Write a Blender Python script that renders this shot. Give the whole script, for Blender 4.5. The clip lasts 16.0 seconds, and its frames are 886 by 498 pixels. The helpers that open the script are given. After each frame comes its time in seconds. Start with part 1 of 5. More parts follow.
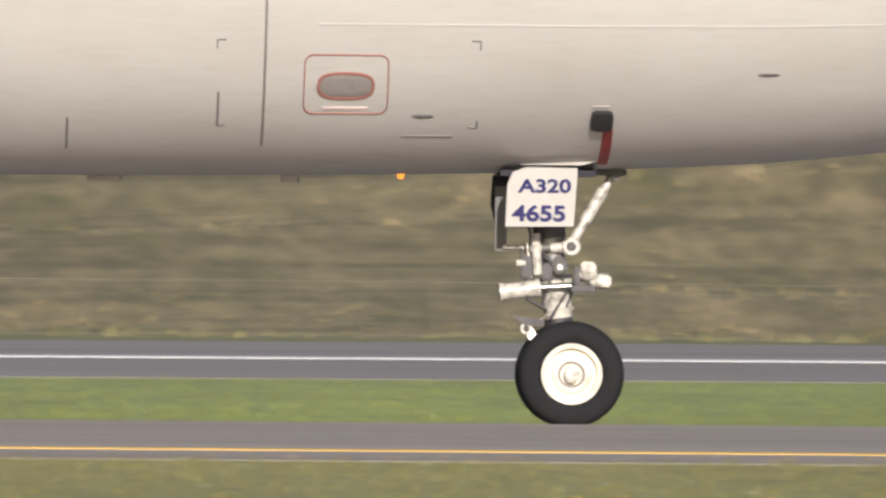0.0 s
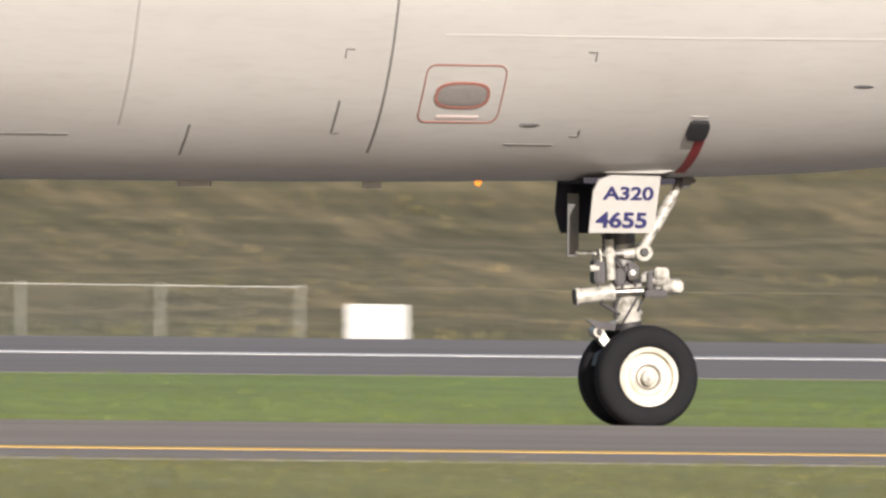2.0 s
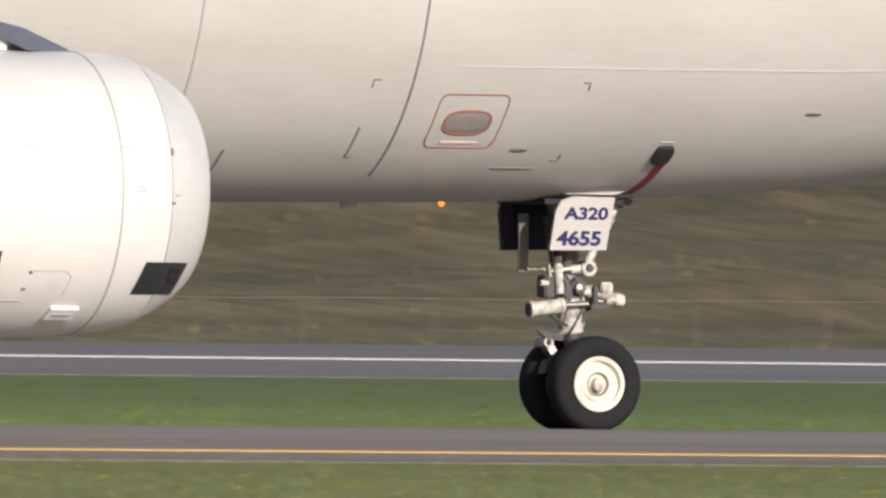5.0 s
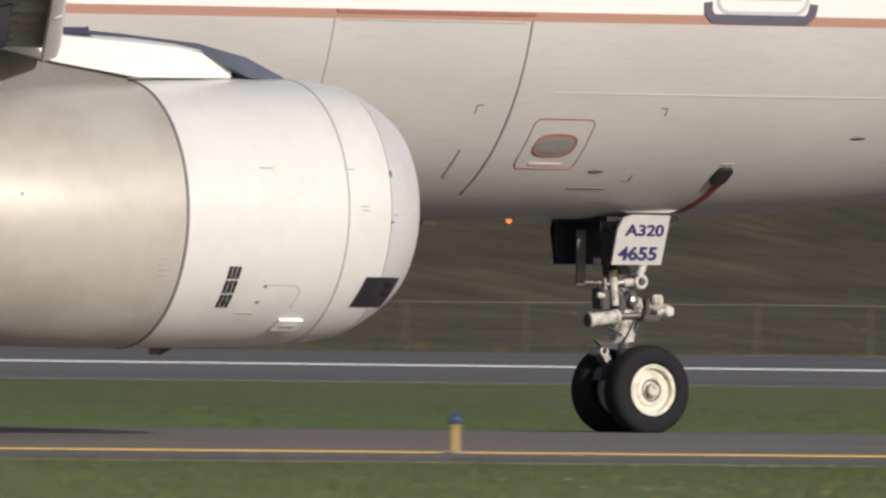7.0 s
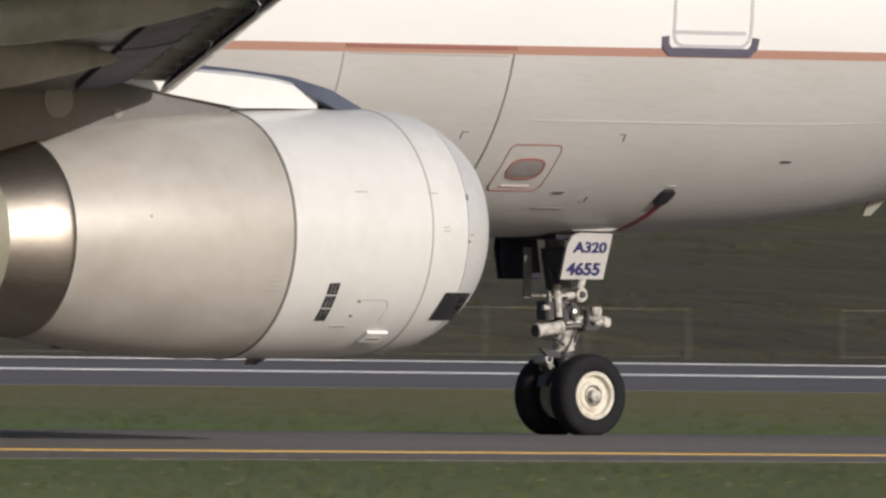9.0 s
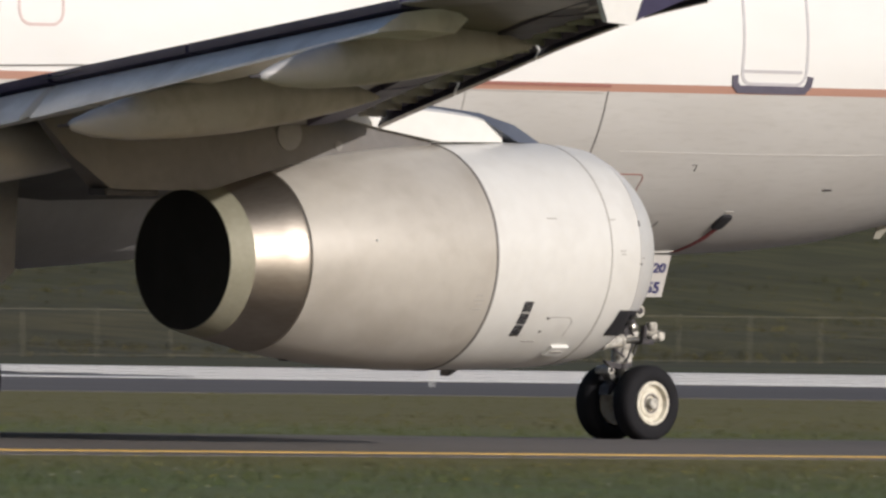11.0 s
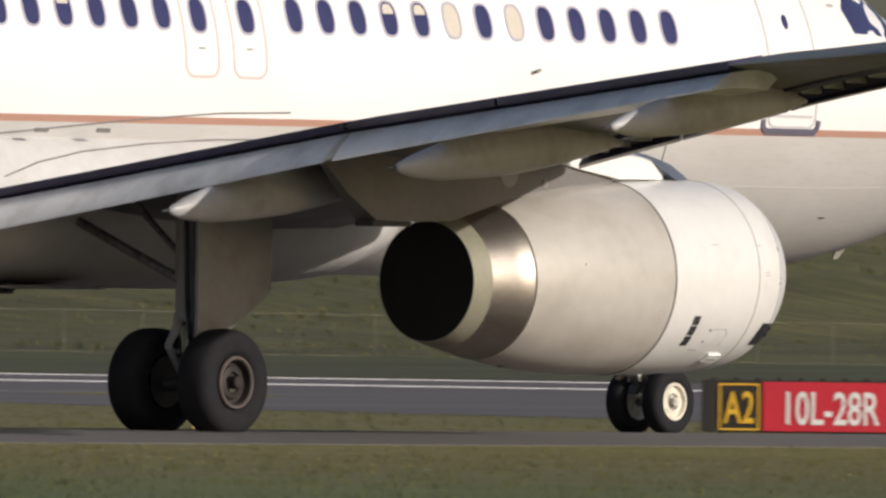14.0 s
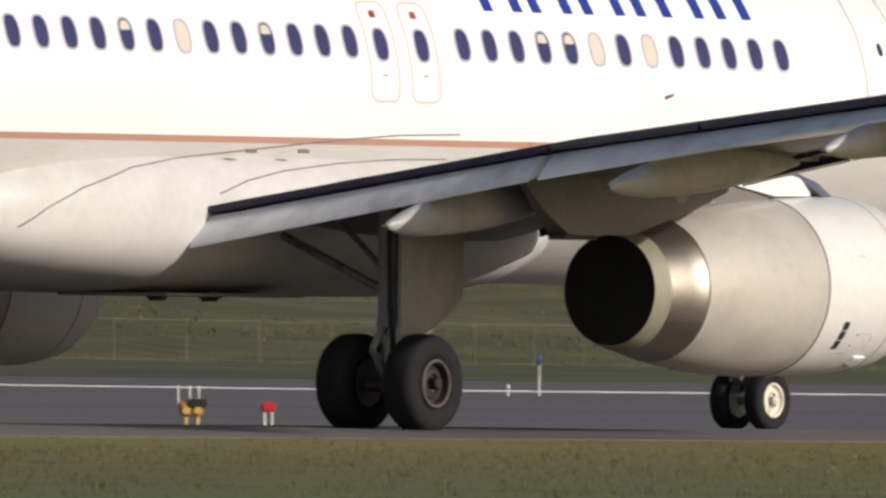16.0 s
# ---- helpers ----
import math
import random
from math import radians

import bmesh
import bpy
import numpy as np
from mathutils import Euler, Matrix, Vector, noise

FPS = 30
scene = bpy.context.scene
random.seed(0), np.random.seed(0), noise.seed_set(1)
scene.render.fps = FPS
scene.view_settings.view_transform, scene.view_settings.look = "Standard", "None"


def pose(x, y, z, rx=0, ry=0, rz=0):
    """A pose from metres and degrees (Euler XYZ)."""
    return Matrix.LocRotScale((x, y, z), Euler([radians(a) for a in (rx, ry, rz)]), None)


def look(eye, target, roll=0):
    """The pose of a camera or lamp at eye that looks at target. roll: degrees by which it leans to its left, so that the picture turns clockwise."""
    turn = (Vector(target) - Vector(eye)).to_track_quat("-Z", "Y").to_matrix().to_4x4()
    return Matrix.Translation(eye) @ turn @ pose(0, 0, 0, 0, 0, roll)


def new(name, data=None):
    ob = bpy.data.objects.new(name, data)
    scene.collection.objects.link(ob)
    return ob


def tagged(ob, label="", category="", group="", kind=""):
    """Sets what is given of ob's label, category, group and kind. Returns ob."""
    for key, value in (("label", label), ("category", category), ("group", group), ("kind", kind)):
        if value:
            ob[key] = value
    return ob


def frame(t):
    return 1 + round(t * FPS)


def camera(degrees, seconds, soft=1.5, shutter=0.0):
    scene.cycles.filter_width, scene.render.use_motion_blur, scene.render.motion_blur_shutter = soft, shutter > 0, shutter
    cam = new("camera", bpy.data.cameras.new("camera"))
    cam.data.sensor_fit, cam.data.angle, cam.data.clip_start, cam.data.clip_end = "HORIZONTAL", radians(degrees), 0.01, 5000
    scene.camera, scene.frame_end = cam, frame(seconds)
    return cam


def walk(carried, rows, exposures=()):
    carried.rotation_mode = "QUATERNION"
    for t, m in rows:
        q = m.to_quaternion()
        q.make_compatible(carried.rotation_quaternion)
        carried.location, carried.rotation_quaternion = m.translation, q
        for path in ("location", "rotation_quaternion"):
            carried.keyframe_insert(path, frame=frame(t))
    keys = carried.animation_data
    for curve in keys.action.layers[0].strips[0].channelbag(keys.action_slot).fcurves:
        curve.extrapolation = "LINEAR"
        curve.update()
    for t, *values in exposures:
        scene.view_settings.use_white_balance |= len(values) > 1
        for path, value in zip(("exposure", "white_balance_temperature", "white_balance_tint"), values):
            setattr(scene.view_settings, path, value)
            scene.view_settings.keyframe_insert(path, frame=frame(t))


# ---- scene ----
# x: along the taxiway (the way the airliner rolls), y: away from the camera, z: up.
# The camera stands in the grass and pans; the taxiway's crown is the line y = CROWN, z = 0.
CROWN = 142.11
EYE = 0.642

# seconds, the nose gear's place along the taxiway and off its crown, heading, pan, tilt, roll
ROWS = [
    (0.0, 4.800, 0.081, 0.7999, 1.5860, 0.2208, 0.482),
    (0.5, 11.228, 0.220, 1.0080, 4.0260, 0.2182, 0.567),
    (1.0, 17.574, 0.396, 1.1919, 6.6240, 0.2212, 0.631),
    (1.5, 24.252, 0.510, 1.1388, 9.1440, 0.2250, 0.669),
    (2.0, 30.620, 0.606, 1.0856, 11.5740, 0.2279, 0.654),
    (2.5, 36.900, 0.635, 0.9547, 14.0480, 0.2340, 0.606),
    (3.0, 42.775, 0.676, 0.8824, 16.3420, 0.2356, 0.548),
    (3.5, 48.905, 0.495, 0.5719, 18.5180, 0.2415, 0.553),
    (4.0, 54.889, 0.130, 0.1355, 20.7180, 0.2472, 0.597),
    (6.5, 84.823, -0.574, -0.3902, 30.4680, 0.2699, 0.678),
    (7.0, 90.645, -1.269, -0.8108, 32.2510, 0.2784, 0.725),
    (7.5, 96.486, -1.775, -1.0683, 34.0180, 0.2856, 0.676),
    (8.0, 102.399, -2.175, -1.2354, 35.7680, 0.2953, 0.652),
    (8.5, 108.438, -2.360, -1.2653, 37.4160, 0.2981, 0.643),
    (11.0, 138.661, -1.856, -0.7720, 44.1660, 0.3295, 0.757),
    (11.5, 145.442, -1.294, -0.5119, 45.3260, 0.3282, 0.824),
    (12.0, 152.424, -0.721, -0.2718, 46.5600, 0.3334, 0.797),
    (12.5, 159.362, -0.172, -0.0619, 47.9330, 0.3439, 0.668),
    (13.0, 165.956, 0.420, 0.1448, 48.9700, 0.3397, 0.645),
    (13.5, 172.553, 0.647, 0.2144, 49.9340, 0.3376, 0.653),
    (14.0, 178.919, 0.615, 0.1968, 50.8520, 0.3373, 0.651),
    (14.5, 185.123, 0.525, 0.1622, 51.7730, 0.3355, 0.778),
    (15.0, 191.260, 0.332, 0.0994, 52.6690, 0.3335, 0.732),
    (15.5, 197.283, 0.071, 0.0206, 53.6050, 0.3352, 0.704),
    (16.0, 203.277, -0.252, -0.0711, 54.2480, 0.3367, 0.622),
]
cam = camera(2.4302, 16.0, soft=2.6, shutter=0.22)
walk(cam, [(t, pose(0, 0, EYE, 90 + tilt, -roll, -pan)) for t, s, off, head, pan, tilt, roll in ROWS],
     exposures=[(0.0, 0.4, 6130, 14), (3.0, 0.42, 6140, 14), (4.0, 0.39, 6140, 14), (6.5, -0.04, 6090, 14),
                (8.5, -0.24, 6000, 14), (11.0, -0.22, 6000, 14), (13.0, -0.08, 6180, 14), (16.0, 0.02, 6230, 14)])

# ---- light ----
SUN_EL, SUN_AZ = 18.7, -6.0
world = bpy.data.worlds.new("sky")
scene.world = world
world.use_nodes = True
wn = world.node_tree.nodes
sky = wn.new("ShaderNodeTexSky")
sky.sky_type, sky.sun_disc = "NISHITA", False
sky.sun_elevation, sky.sun_rotation = radians(SUN_EL), radians(180 + SUN_AZ)
sky.air_density, sky.dust_density = 1.0, 2.0
wn["Background"].inputs["Strength"].default_value = 0.068
world.node_tree.links.new(sky.outputs[0], wn["Background"].inputs["Color"])
sun = new("sun", bpy.data.lights.new("sun", "SUN"))
sun.data.energy, sun.data.angle, sun.data.color = 3.75, radians(0.6), (1.0, 0.91, 0.78)
e, z = radians(SUN_EL), radians(SUN_AZ)
sun.matrix_world = look((-math.sin(z) * math.cos(e) * 60, -math.cos(z) * math.cos(e) * 60, math.sin(e) * 60), (0, 0, 0))


# ---- materials ----
def nodes_of(name):
    m = bpy.data.materials.new(name)
    m.use_nodes = True
    return m, m.node_tree.nodes, m.node_tree.links, m.node_tree.nodes["Principled BSDF"]


def noise_node(n, l, scale, detail=4.0, vec=None, stretch=None):
    t = n.new("ShaderNodeTexNoise")
    t.inputs["Scale"].default_value, t.inputs["Detail"].default_value = scale, detail
    if vec is None:
        vec = n.new("ShaderNodeTexCoord").outputs["Object"]
    if stretch:
        mp = n.new("ShaderNodeMapping")
        mp.inputs["Scale"].default_value = stretch
        l.new(vec, mp.inputs["Vector"])
        vec = mp.outputs[0]
    l.new(vec, t.inputs["Vector"])
    return t


def mix_node(n, l, fac, a, b, mode="MIX"):
    x = n.new("ShaderNodeMix")
    x.data_type, x.blend_type = "RGBA", mode
    for sock, v in ((x.inputs[0], fac), (x.inputs[6], a), (x.inputs[7], b)):
        if isinstance(v, (int, float)):
            sock.default_value = v
        elif isinstance(v, tuple):
            sock.default_value = (*v, 1)
        else:
            l.new(v, sock)
    return x.outputs[2]


def ramp_node(n, l, val, lo, hi):
    r = n.new("ShaderNodeMapRange")
    r.inputs[1].default_value, r.inputs[2].default_value = lo, hi
    l.new(val, r.inputs[0])
    return r.outputs[0]


def surface(name, c1, c2, rough=0.5, metal=0.0, fine=40.0, coarse=2.0, bump=0.0, bump_scale=60.0, stretch=None, island=0.0,
            rough_var=0.1, coat=0.0, dirt=None, dirt_scale=1.0, dirt_amount=0.4, along=(), along_amount=0.75, contrast=0.22):
    """Two-scale colour variation, uneven gloss, fine relief. along: colours by x, light level included."""
    m, n, l, p = nodes_of(name)
    a = noise_node(n, l, fine, 5, None, stretch)
    b = noise_node(n, l, coarse, 3, None, stretch)
    f = n.new("ShaderNodeMath")
    f.operation = "ADD"
    l.new(ramp_node(n, l, a.outputs["Fac"], 0.3, 1.3), f.inputs[0])
    l.new(ramp_node(n, l, b.outputs["Fac"], 0.35, 1.25), f.inputs[1])
    col = mix_node(n, l, f.outputs[0], c1, c2)
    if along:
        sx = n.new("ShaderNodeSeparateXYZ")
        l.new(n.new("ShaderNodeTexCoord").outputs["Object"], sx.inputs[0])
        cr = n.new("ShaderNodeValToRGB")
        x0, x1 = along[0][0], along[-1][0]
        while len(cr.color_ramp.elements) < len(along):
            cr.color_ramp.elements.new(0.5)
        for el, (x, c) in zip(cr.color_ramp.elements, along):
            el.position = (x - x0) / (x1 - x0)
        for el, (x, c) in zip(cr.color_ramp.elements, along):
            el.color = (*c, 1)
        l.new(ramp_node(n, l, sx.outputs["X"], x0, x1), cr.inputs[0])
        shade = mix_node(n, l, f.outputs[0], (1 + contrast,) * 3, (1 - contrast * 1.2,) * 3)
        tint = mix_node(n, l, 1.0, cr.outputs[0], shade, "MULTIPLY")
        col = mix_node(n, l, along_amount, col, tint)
    if dirt:
        d = noise_node(n, l, dirt_scale, 6, None, stretch)
        df = n.new("ShaderNodeMath")
        df.operation = "MULTIPLY"
        df.inputs[1].default_value = dirt_amount
        l.new(ramp_node(n, l, d.outputs["Fac"], 0.48, 0.72), df.inputs[0])
        col = mix_node(n, l, df.outputs[0], col, dirt)
    if island:
        g = n.new("ShaderNodeNewGeometry")
        h = n.new("ShaderNodeHueSaturation")
        l.new(col, h.inputs["Color"])
        v = n.new("ShaderNodeMapRange")
        v.inputs[3].default_value, v.inputs[4].default_value = 1 - island, 1 + island
        l.new(g.outputs["Random Per Island"], v.inputs[0])
        l.new(v.outputs[0], h.inputs["Value"])
        hu = n.new("ShaderNodeMapRange")
        hu.inputs[3].default_value, hu.inputs[4].default_value = 0.47, 0.52
        l.new(g.outputs["Random Per Island"], hu.inputs[0])
        l.new(hu.outputs[0], h.inputs["Hue"])
        col = h.outputs[0]
    l.new(col, p.inputs["Base Color"])
    rr = n.new("ShaderNodeMapRange")
    rr.inputs[3].default_value, rr.inputs[4].default_value = max(0.03, rough - rough_var), min(1, rough + rough_var)
    l.new(b.outputs["Fac"], rr.inputs[0])
    l.new(rr.outputs[0], p.inputs["Roughness"])
    p.inputs["Metallic"].default_value = metal
    p.inputs["Coat Weight"].default_value = coat
    if bump:
        bn = n.new("ShaderNodeBump")
        bn.inputs["Strength"].default_value, bn.inputs["Distance"].default_value = bump, 0.02
        l.new(noise_node(n, l, bump_scale, 4, None, stretch).outputs["Fac"], bn.inputs["Height"])
        l.new(bn.outputs[0], p.inputs["Normal"])
    return m


def livery(name):
    """White crown, thin copper cheat line, light grey lower half; painted by height on the hull."""
    m, n, l, p = nodes_of(name)
    tc = n.new("ShaderNodeTexCoord").outputs["Object"]
    sx = n.new("ShaderNodeSeparateXYZ")
    l.new(tc, sx.inputs[0])
    lift = n.new("ShaderNodeMath")
    lift.operation = "MULTIPLY_ADD"
    lift.inputs[1].default_value, lift.inputs[2].default_value = -0.0035, 0.0
    l.new(sx.outputs["X"], lift.inputs[0])
    zz = n.new("ShaderNodeMath")
    zz.operation = "ADD"
    l.new(sx.outputs["Z"], zz.inputs[0])
    l.new(lift.outputs[0], zz.inputs[1])
    grime = noise_node(n, l, 1.2, 6, tc, (0.5, 1, 1.6))
    fine = noise_node(n, l, 14, 4, tc, (0.3, 1, 2))
    grey = mix_node(n, l, ramp_node(n, l, grime.outputs["Fac"], 0.35, 0.75), (0.55, 0.54, 0.52), (0.49, 0.475, 0.45))
    grey = mix_node(n, l, ramp_node(n, l, fine.outputs["Fac"], 0.5, 1.4), grey, (0.4, 0.385, 0.36))
    white = mix_node(n, l, ramp_node(n, l, grime.outputs["Fac"], 0.3, 1.0), (0.84, 0.84, 0.83), (0.76, 0.755, 0.73))
    line = n.new("ShaderNodeMath")
    line.operation = "GREATER_THAN"
    line.inputs[1].default_value = 3.252
    l.new(zz.outputs[0], line.inputs[0])
    top = n.new("ShaderNodeMath")
    top.operation = "GREATER_THAN"
    top.inputs[1].default_value = 3.328
    l.new(zz.outputs[0], top.inputs[0])
    col = mix_node(n, l, line.outputs[0], grey, (0.44, 0.25, 0.19))
    col = mix_node(n, l, top.outputs[0], col, white)
    l.new(col, p.inputs["Base Color"])
    l.new(ramp_node(n, l, fine.outputs["Fac"], -0.6, 2.2), p.inputs["Roughness"])
    p.inputs["Coat Weight"].default_value = 0.15
    bn = n.new("ShaderNodeBump")
    bn.inputs["Strength"].default_value, bn.inputs["Distance"].default_value = 0.08, 0.01
    l.new(noise_node(n, l, 3.0, 2, tc, (1.9, 1, 1)).outputs["Fac"], bn.inputs["Height"])
    l.new(bn.outputs[0], p.inputs["Normal"])
    return m


def glow(name, color, strength):
    m, n, l, p = nodes_of(name)
    p.inputs["Base Color"].default_value = (*color, 1)
    p.inputs["Emission Color"].default_value = (*color, 1)
    p.inputs["Emission Strength"].default_value = strength
    return m


HULL = livery("hull paint")
WHITE = surface("white paint", (0.82, 0.82, 0.8), (0.74, 0.735, 0.71), 0.35, fine=9, coarse=1.3, coat=0.2)
COWL = surface("cowl paint", (0.74, 0.74, 0.72), (0.66, 0.655, 0.63), 0.36, fine=6, coarse=0.9, coat=0.2, dirt=(0.5, 0.48, 0.44), dirt_scale=1.5, dirt_amount=0.25)
SLEEVE = surface("sleeve paint", (0.53, 0.505, 0.46), (0.44, 0.415, 0.375), 0.47, metal=0.1, fine=7, coarse=1.2, coat=0.15,
                 dirt=(0.3, 0.265, 0.22), dirt_scale=1.4, dirt_amount=0.5, bump=0.05, bump_scale=4)
FAIRING = surface("fairing paint", (0.66, 0.65, 0.63), (0.55, 0.535, 0.51), 0.42, fine=8, coarse=1.0, dirt=(0.45, 0.42, 0.37), dirt_scale=0.9, dirt_amount=0.4)
# wing and pylon greys are set below their paint to deepen the underside shade
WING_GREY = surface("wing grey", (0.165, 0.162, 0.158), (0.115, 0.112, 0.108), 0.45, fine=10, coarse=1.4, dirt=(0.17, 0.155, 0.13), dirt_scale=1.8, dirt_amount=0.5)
CANOE_GREY = surface("canoe grey", (0.5, 0.5, 0.5), (0.4, 0.4, 0.4), 0.4, fine=8, coarse=1.5, dirt=(0.2, 0.18, 0.15), dirt_scale=2, dirt_amount=0.5, coat=0.2)
FLAP_GREY = surface("flap grey", (0.82, 0.84, 0.86), (0.7, 0.72, 0.75), 0.32, fine=12, coarse=1.6, dirt=(0.3, 0.3, 0.29), dirt_scale=2.5, dirt_amount=0.45)
DOOR_GREY = surface("gear door grey", (0.31, 0.305, 0.3), (0.24, 0.236, 0.232), 0.5, fine=14, coarse=2, dirt=(0.17, 0.155, 0.13), dirt_scale=3, dirt_amount=0.5)
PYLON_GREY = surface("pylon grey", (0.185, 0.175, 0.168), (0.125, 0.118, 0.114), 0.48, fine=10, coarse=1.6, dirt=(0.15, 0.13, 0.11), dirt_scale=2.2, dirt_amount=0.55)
PYLON_BLUE = surface("pylon cap", (0.2, 0.22, 0.27), (0.13, 0.145, 0.19), 0.3, metal=0.4, fine=10, coarse=2)
# navy put on as shade at slats and flap gaps; also on vents and trim
NAVY = surface("navy for shade, vents, trim", (0.03, 0.025, 0.075), (0.02, 0.016, 0.05), 0.6, fine=20, coarse=3)
BLACK = surface("black panel", (0.03, 0.03, 0.035), (0.018, 0.018, 0.02), 0.5, fine=20, coarse=3)
SEAM = surface("panel joint", (0.22, 0.21, 0.2), (0.16, 0.15, 0.145), 0.7, fine=30, coarse=4)
SILL = surface("dark scuff plate", (0.13, 0.12, 0.16), (0.09, 0.083, 0.12), 0.5, fine=30, coarse=4)
PALE_SEAM = surface("pale sealant", (0.565, 0.552, 0.53), (0.52, 0.505, 0.485), 0.5, fine=30, coarse=2)
LIGHT_SEAM = surface("faint joint", (0.42, 0.405, 0.385), (0.36, 0.345, 0.325), 0.7, fine=30, coarse=4)
RED_DEEP = surface("deep red marking", (0.3, 0.035, 0.04), (0.24, 0.03, 0.03), 0.5, fine=30, coarse=5)
RED_LINE = surface("red marking", (0.36, 0.16, 0.13), (0.3, 0.13, 0.105), 0.5, fine=30, coarse=5)
PINK_LINE = surface("exit outline", (0.66, 0.54, 0.52), (0.58, 0.48, 0.46), 0.5, fine=30, coarse=5)
DOOR_LINE = surface("door joint", (0.57, 0.56, 0.58), (0.5, 0.49, 0.51), 0.5, fine=30, coarse=5)
NOZZLE_METAL = surface("nozzle metal", (0.42, 0.385, 0.34), (0.3, 0.27, 0.235), 0.42, metal=1.0, fine=30, coarse=2.5, rough_var=0.06, dirt=(0.2, 0.16, 0.12), dirt_scale=3, dirt_amount=0.4, stretch=(0.2, 1, 1))
NOZZLE_TAN = surface("heated rim", (0.3, 0.29, 0.22), (0.22, 0.21, 0.15), 0.6, metal=0.15, fine=20, coarse=3)
OPENING_BLACK = surface("black openings", (0.012, 0.011, 0.01), (0.007, 0.0065, 0.006), 0.9, fine=14, coarse=3)
BARE = surface("bare lip metal", (0.74, 0.74, 0.73), (0.64, 0.64, 0.63), 0.42, metal=0.25, fine=16, coarse=2)
GEAR_WHITE = surface("gear enamel", (0.66, 0.64, 0.58), (0.4, 0.385, 0.34), 0.35, fine=30, coarse=12, dirt=(0.08, 0.068, 0.055), dirt_scale=16, dirt_amount=0.8, coat=0.2)
GEAR_MID = surface("gear grey enamel", (0.3, 0.295, 0.29), (0.16, 0.155, 0.155), 0.4, metal=0.35, fine=30, coarse=9, dirt=(0.05, 0.045, 0.045), dirt_scale=12, dirt_amount=0.7)
# near black for gear bay and far doors: their shade put into the colour
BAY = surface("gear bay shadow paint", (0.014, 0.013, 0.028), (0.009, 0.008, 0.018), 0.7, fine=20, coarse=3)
HANG_GREY = surface("hanging door grey", (0.13, 0.128, 0.122), (0.09, 0.088, 0.084), 0.5, fine=20, coarse=3)
GEAR_STEEL = surface("gear steel", (0.5, 0.49, 0.46), (0.25, 0.24, 0.22), 0.3, metal=0.9, fine=40, coarse=9)
GEAR_DARK = surface("gear dark", (0.07, 0.065, 0.07), (0.035, 0.032, 0.036), 0.5, fine=30, coarse=8)
TYRE = surface("tyre rubber", (0.02, 0.02, 0.023), (0.012, 0.012, 0.014), 0.85, fine=50, coarse=6, bump=0.25, bump_scale=90, dirt=(0.032, 0.031, 0.032), dirt_scale=7, dirt_amount=0.3)
TYRE.node_tree.nodes["Principled BSDF"].inputs["Specular IOR Level"].default_value = 0.2
RIM_WHITE = surface("rim enamel", (0.8, 0.77, 0.66), (0.62, 0.58, 0.47), 0.35, fine=30, coarse=8, dirt=(0.22, 0.17, 0.12), dirt_scale=14, dirt_amount=0.5)
HUB_SHADE = surface("hub recess shade", (0.24, 0.22, 0.2), (0.15, 0.135, 0.12), 0.5, fine=30, coarse=8)
RIM_WORN = surface("brown worn flange", (0.13, 0.105, 0.095), (0.08, 0.066, 0.06), 0.5, fine=30, coarse=8)
RIM_GREY = surface("dark main rim", (0.045, 0.038, 0.036), (0.022, 0.019, 0.018), 0.5, metal=0.3, fine=30, coarse=8)
GLASS_DARK = surface("cabin glass", (0.045, 0.045, 0.13), (0.03, 0.03, 0.09), 0.12, fine=6, coarse=1.1, coat=0.5)
SHADE_BEIGE = surface("window blind", (0.62, 0.57, 0.49), (0.55, 0.5, 0.43), 0.6, fine=20, coarse=4)
FRAME_WHITE = surface("window surround", (0.45, 0.44, 0.52), (0.38, 0.37, 0.45), 0.4, fine=20, coarse=4)
LENS = surface("oval lens", (0.3, 0.28, 0.27), (0.24, 0.22, 0.21), 0.2, fine=20, coarse=5, coat=0.5)
BLUE = surface("title blue", (0.02, 0.045, 0.3), (0.015, 0.035, 0.24), 0.35, fine=20, coarse=3)
BLUE_TEXT = surface("placard ink", (0.03, 0.03, 0.14), (0.02, 0.02, 0.1), 0.5, fine=20, coarse=3)
GOLD = surface("gold band", (0.5, 0.32, 0.1), (0.42, 0.26, 0.08), 0.4, fine=20, coarse=3)
BEACON = glow("beacon lens", (1.0, 0.28, 0.03), 1.3)

# Ground tones by x: field tints with light and exposure level put into the colour.
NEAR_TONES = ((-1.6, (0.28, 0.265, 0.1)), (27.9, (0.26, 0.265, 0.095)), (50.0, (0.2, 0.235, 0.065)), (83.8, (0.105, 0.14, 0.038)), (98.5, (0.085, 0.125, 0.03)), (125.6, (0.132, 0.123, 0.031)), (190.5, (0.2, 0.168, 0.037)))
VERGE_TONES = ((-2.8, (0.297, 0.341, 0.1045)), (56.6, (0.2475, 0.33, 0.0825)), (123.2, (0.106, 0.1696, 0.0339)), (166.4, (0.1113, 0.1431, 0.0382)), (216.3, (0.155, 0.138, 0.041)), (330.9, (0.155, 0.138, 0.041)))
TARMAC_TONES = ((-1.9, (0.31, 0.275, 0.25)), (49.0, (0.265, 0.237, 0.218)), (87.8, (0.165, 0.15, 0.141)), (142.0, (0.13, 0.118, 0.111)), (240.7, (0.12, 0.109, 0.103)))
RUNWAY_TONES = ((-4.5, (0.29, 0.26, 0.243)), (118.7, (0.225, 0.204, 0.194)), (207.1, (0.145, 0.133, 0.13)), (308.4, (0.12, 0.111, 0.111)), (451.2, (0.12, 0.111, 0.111)))
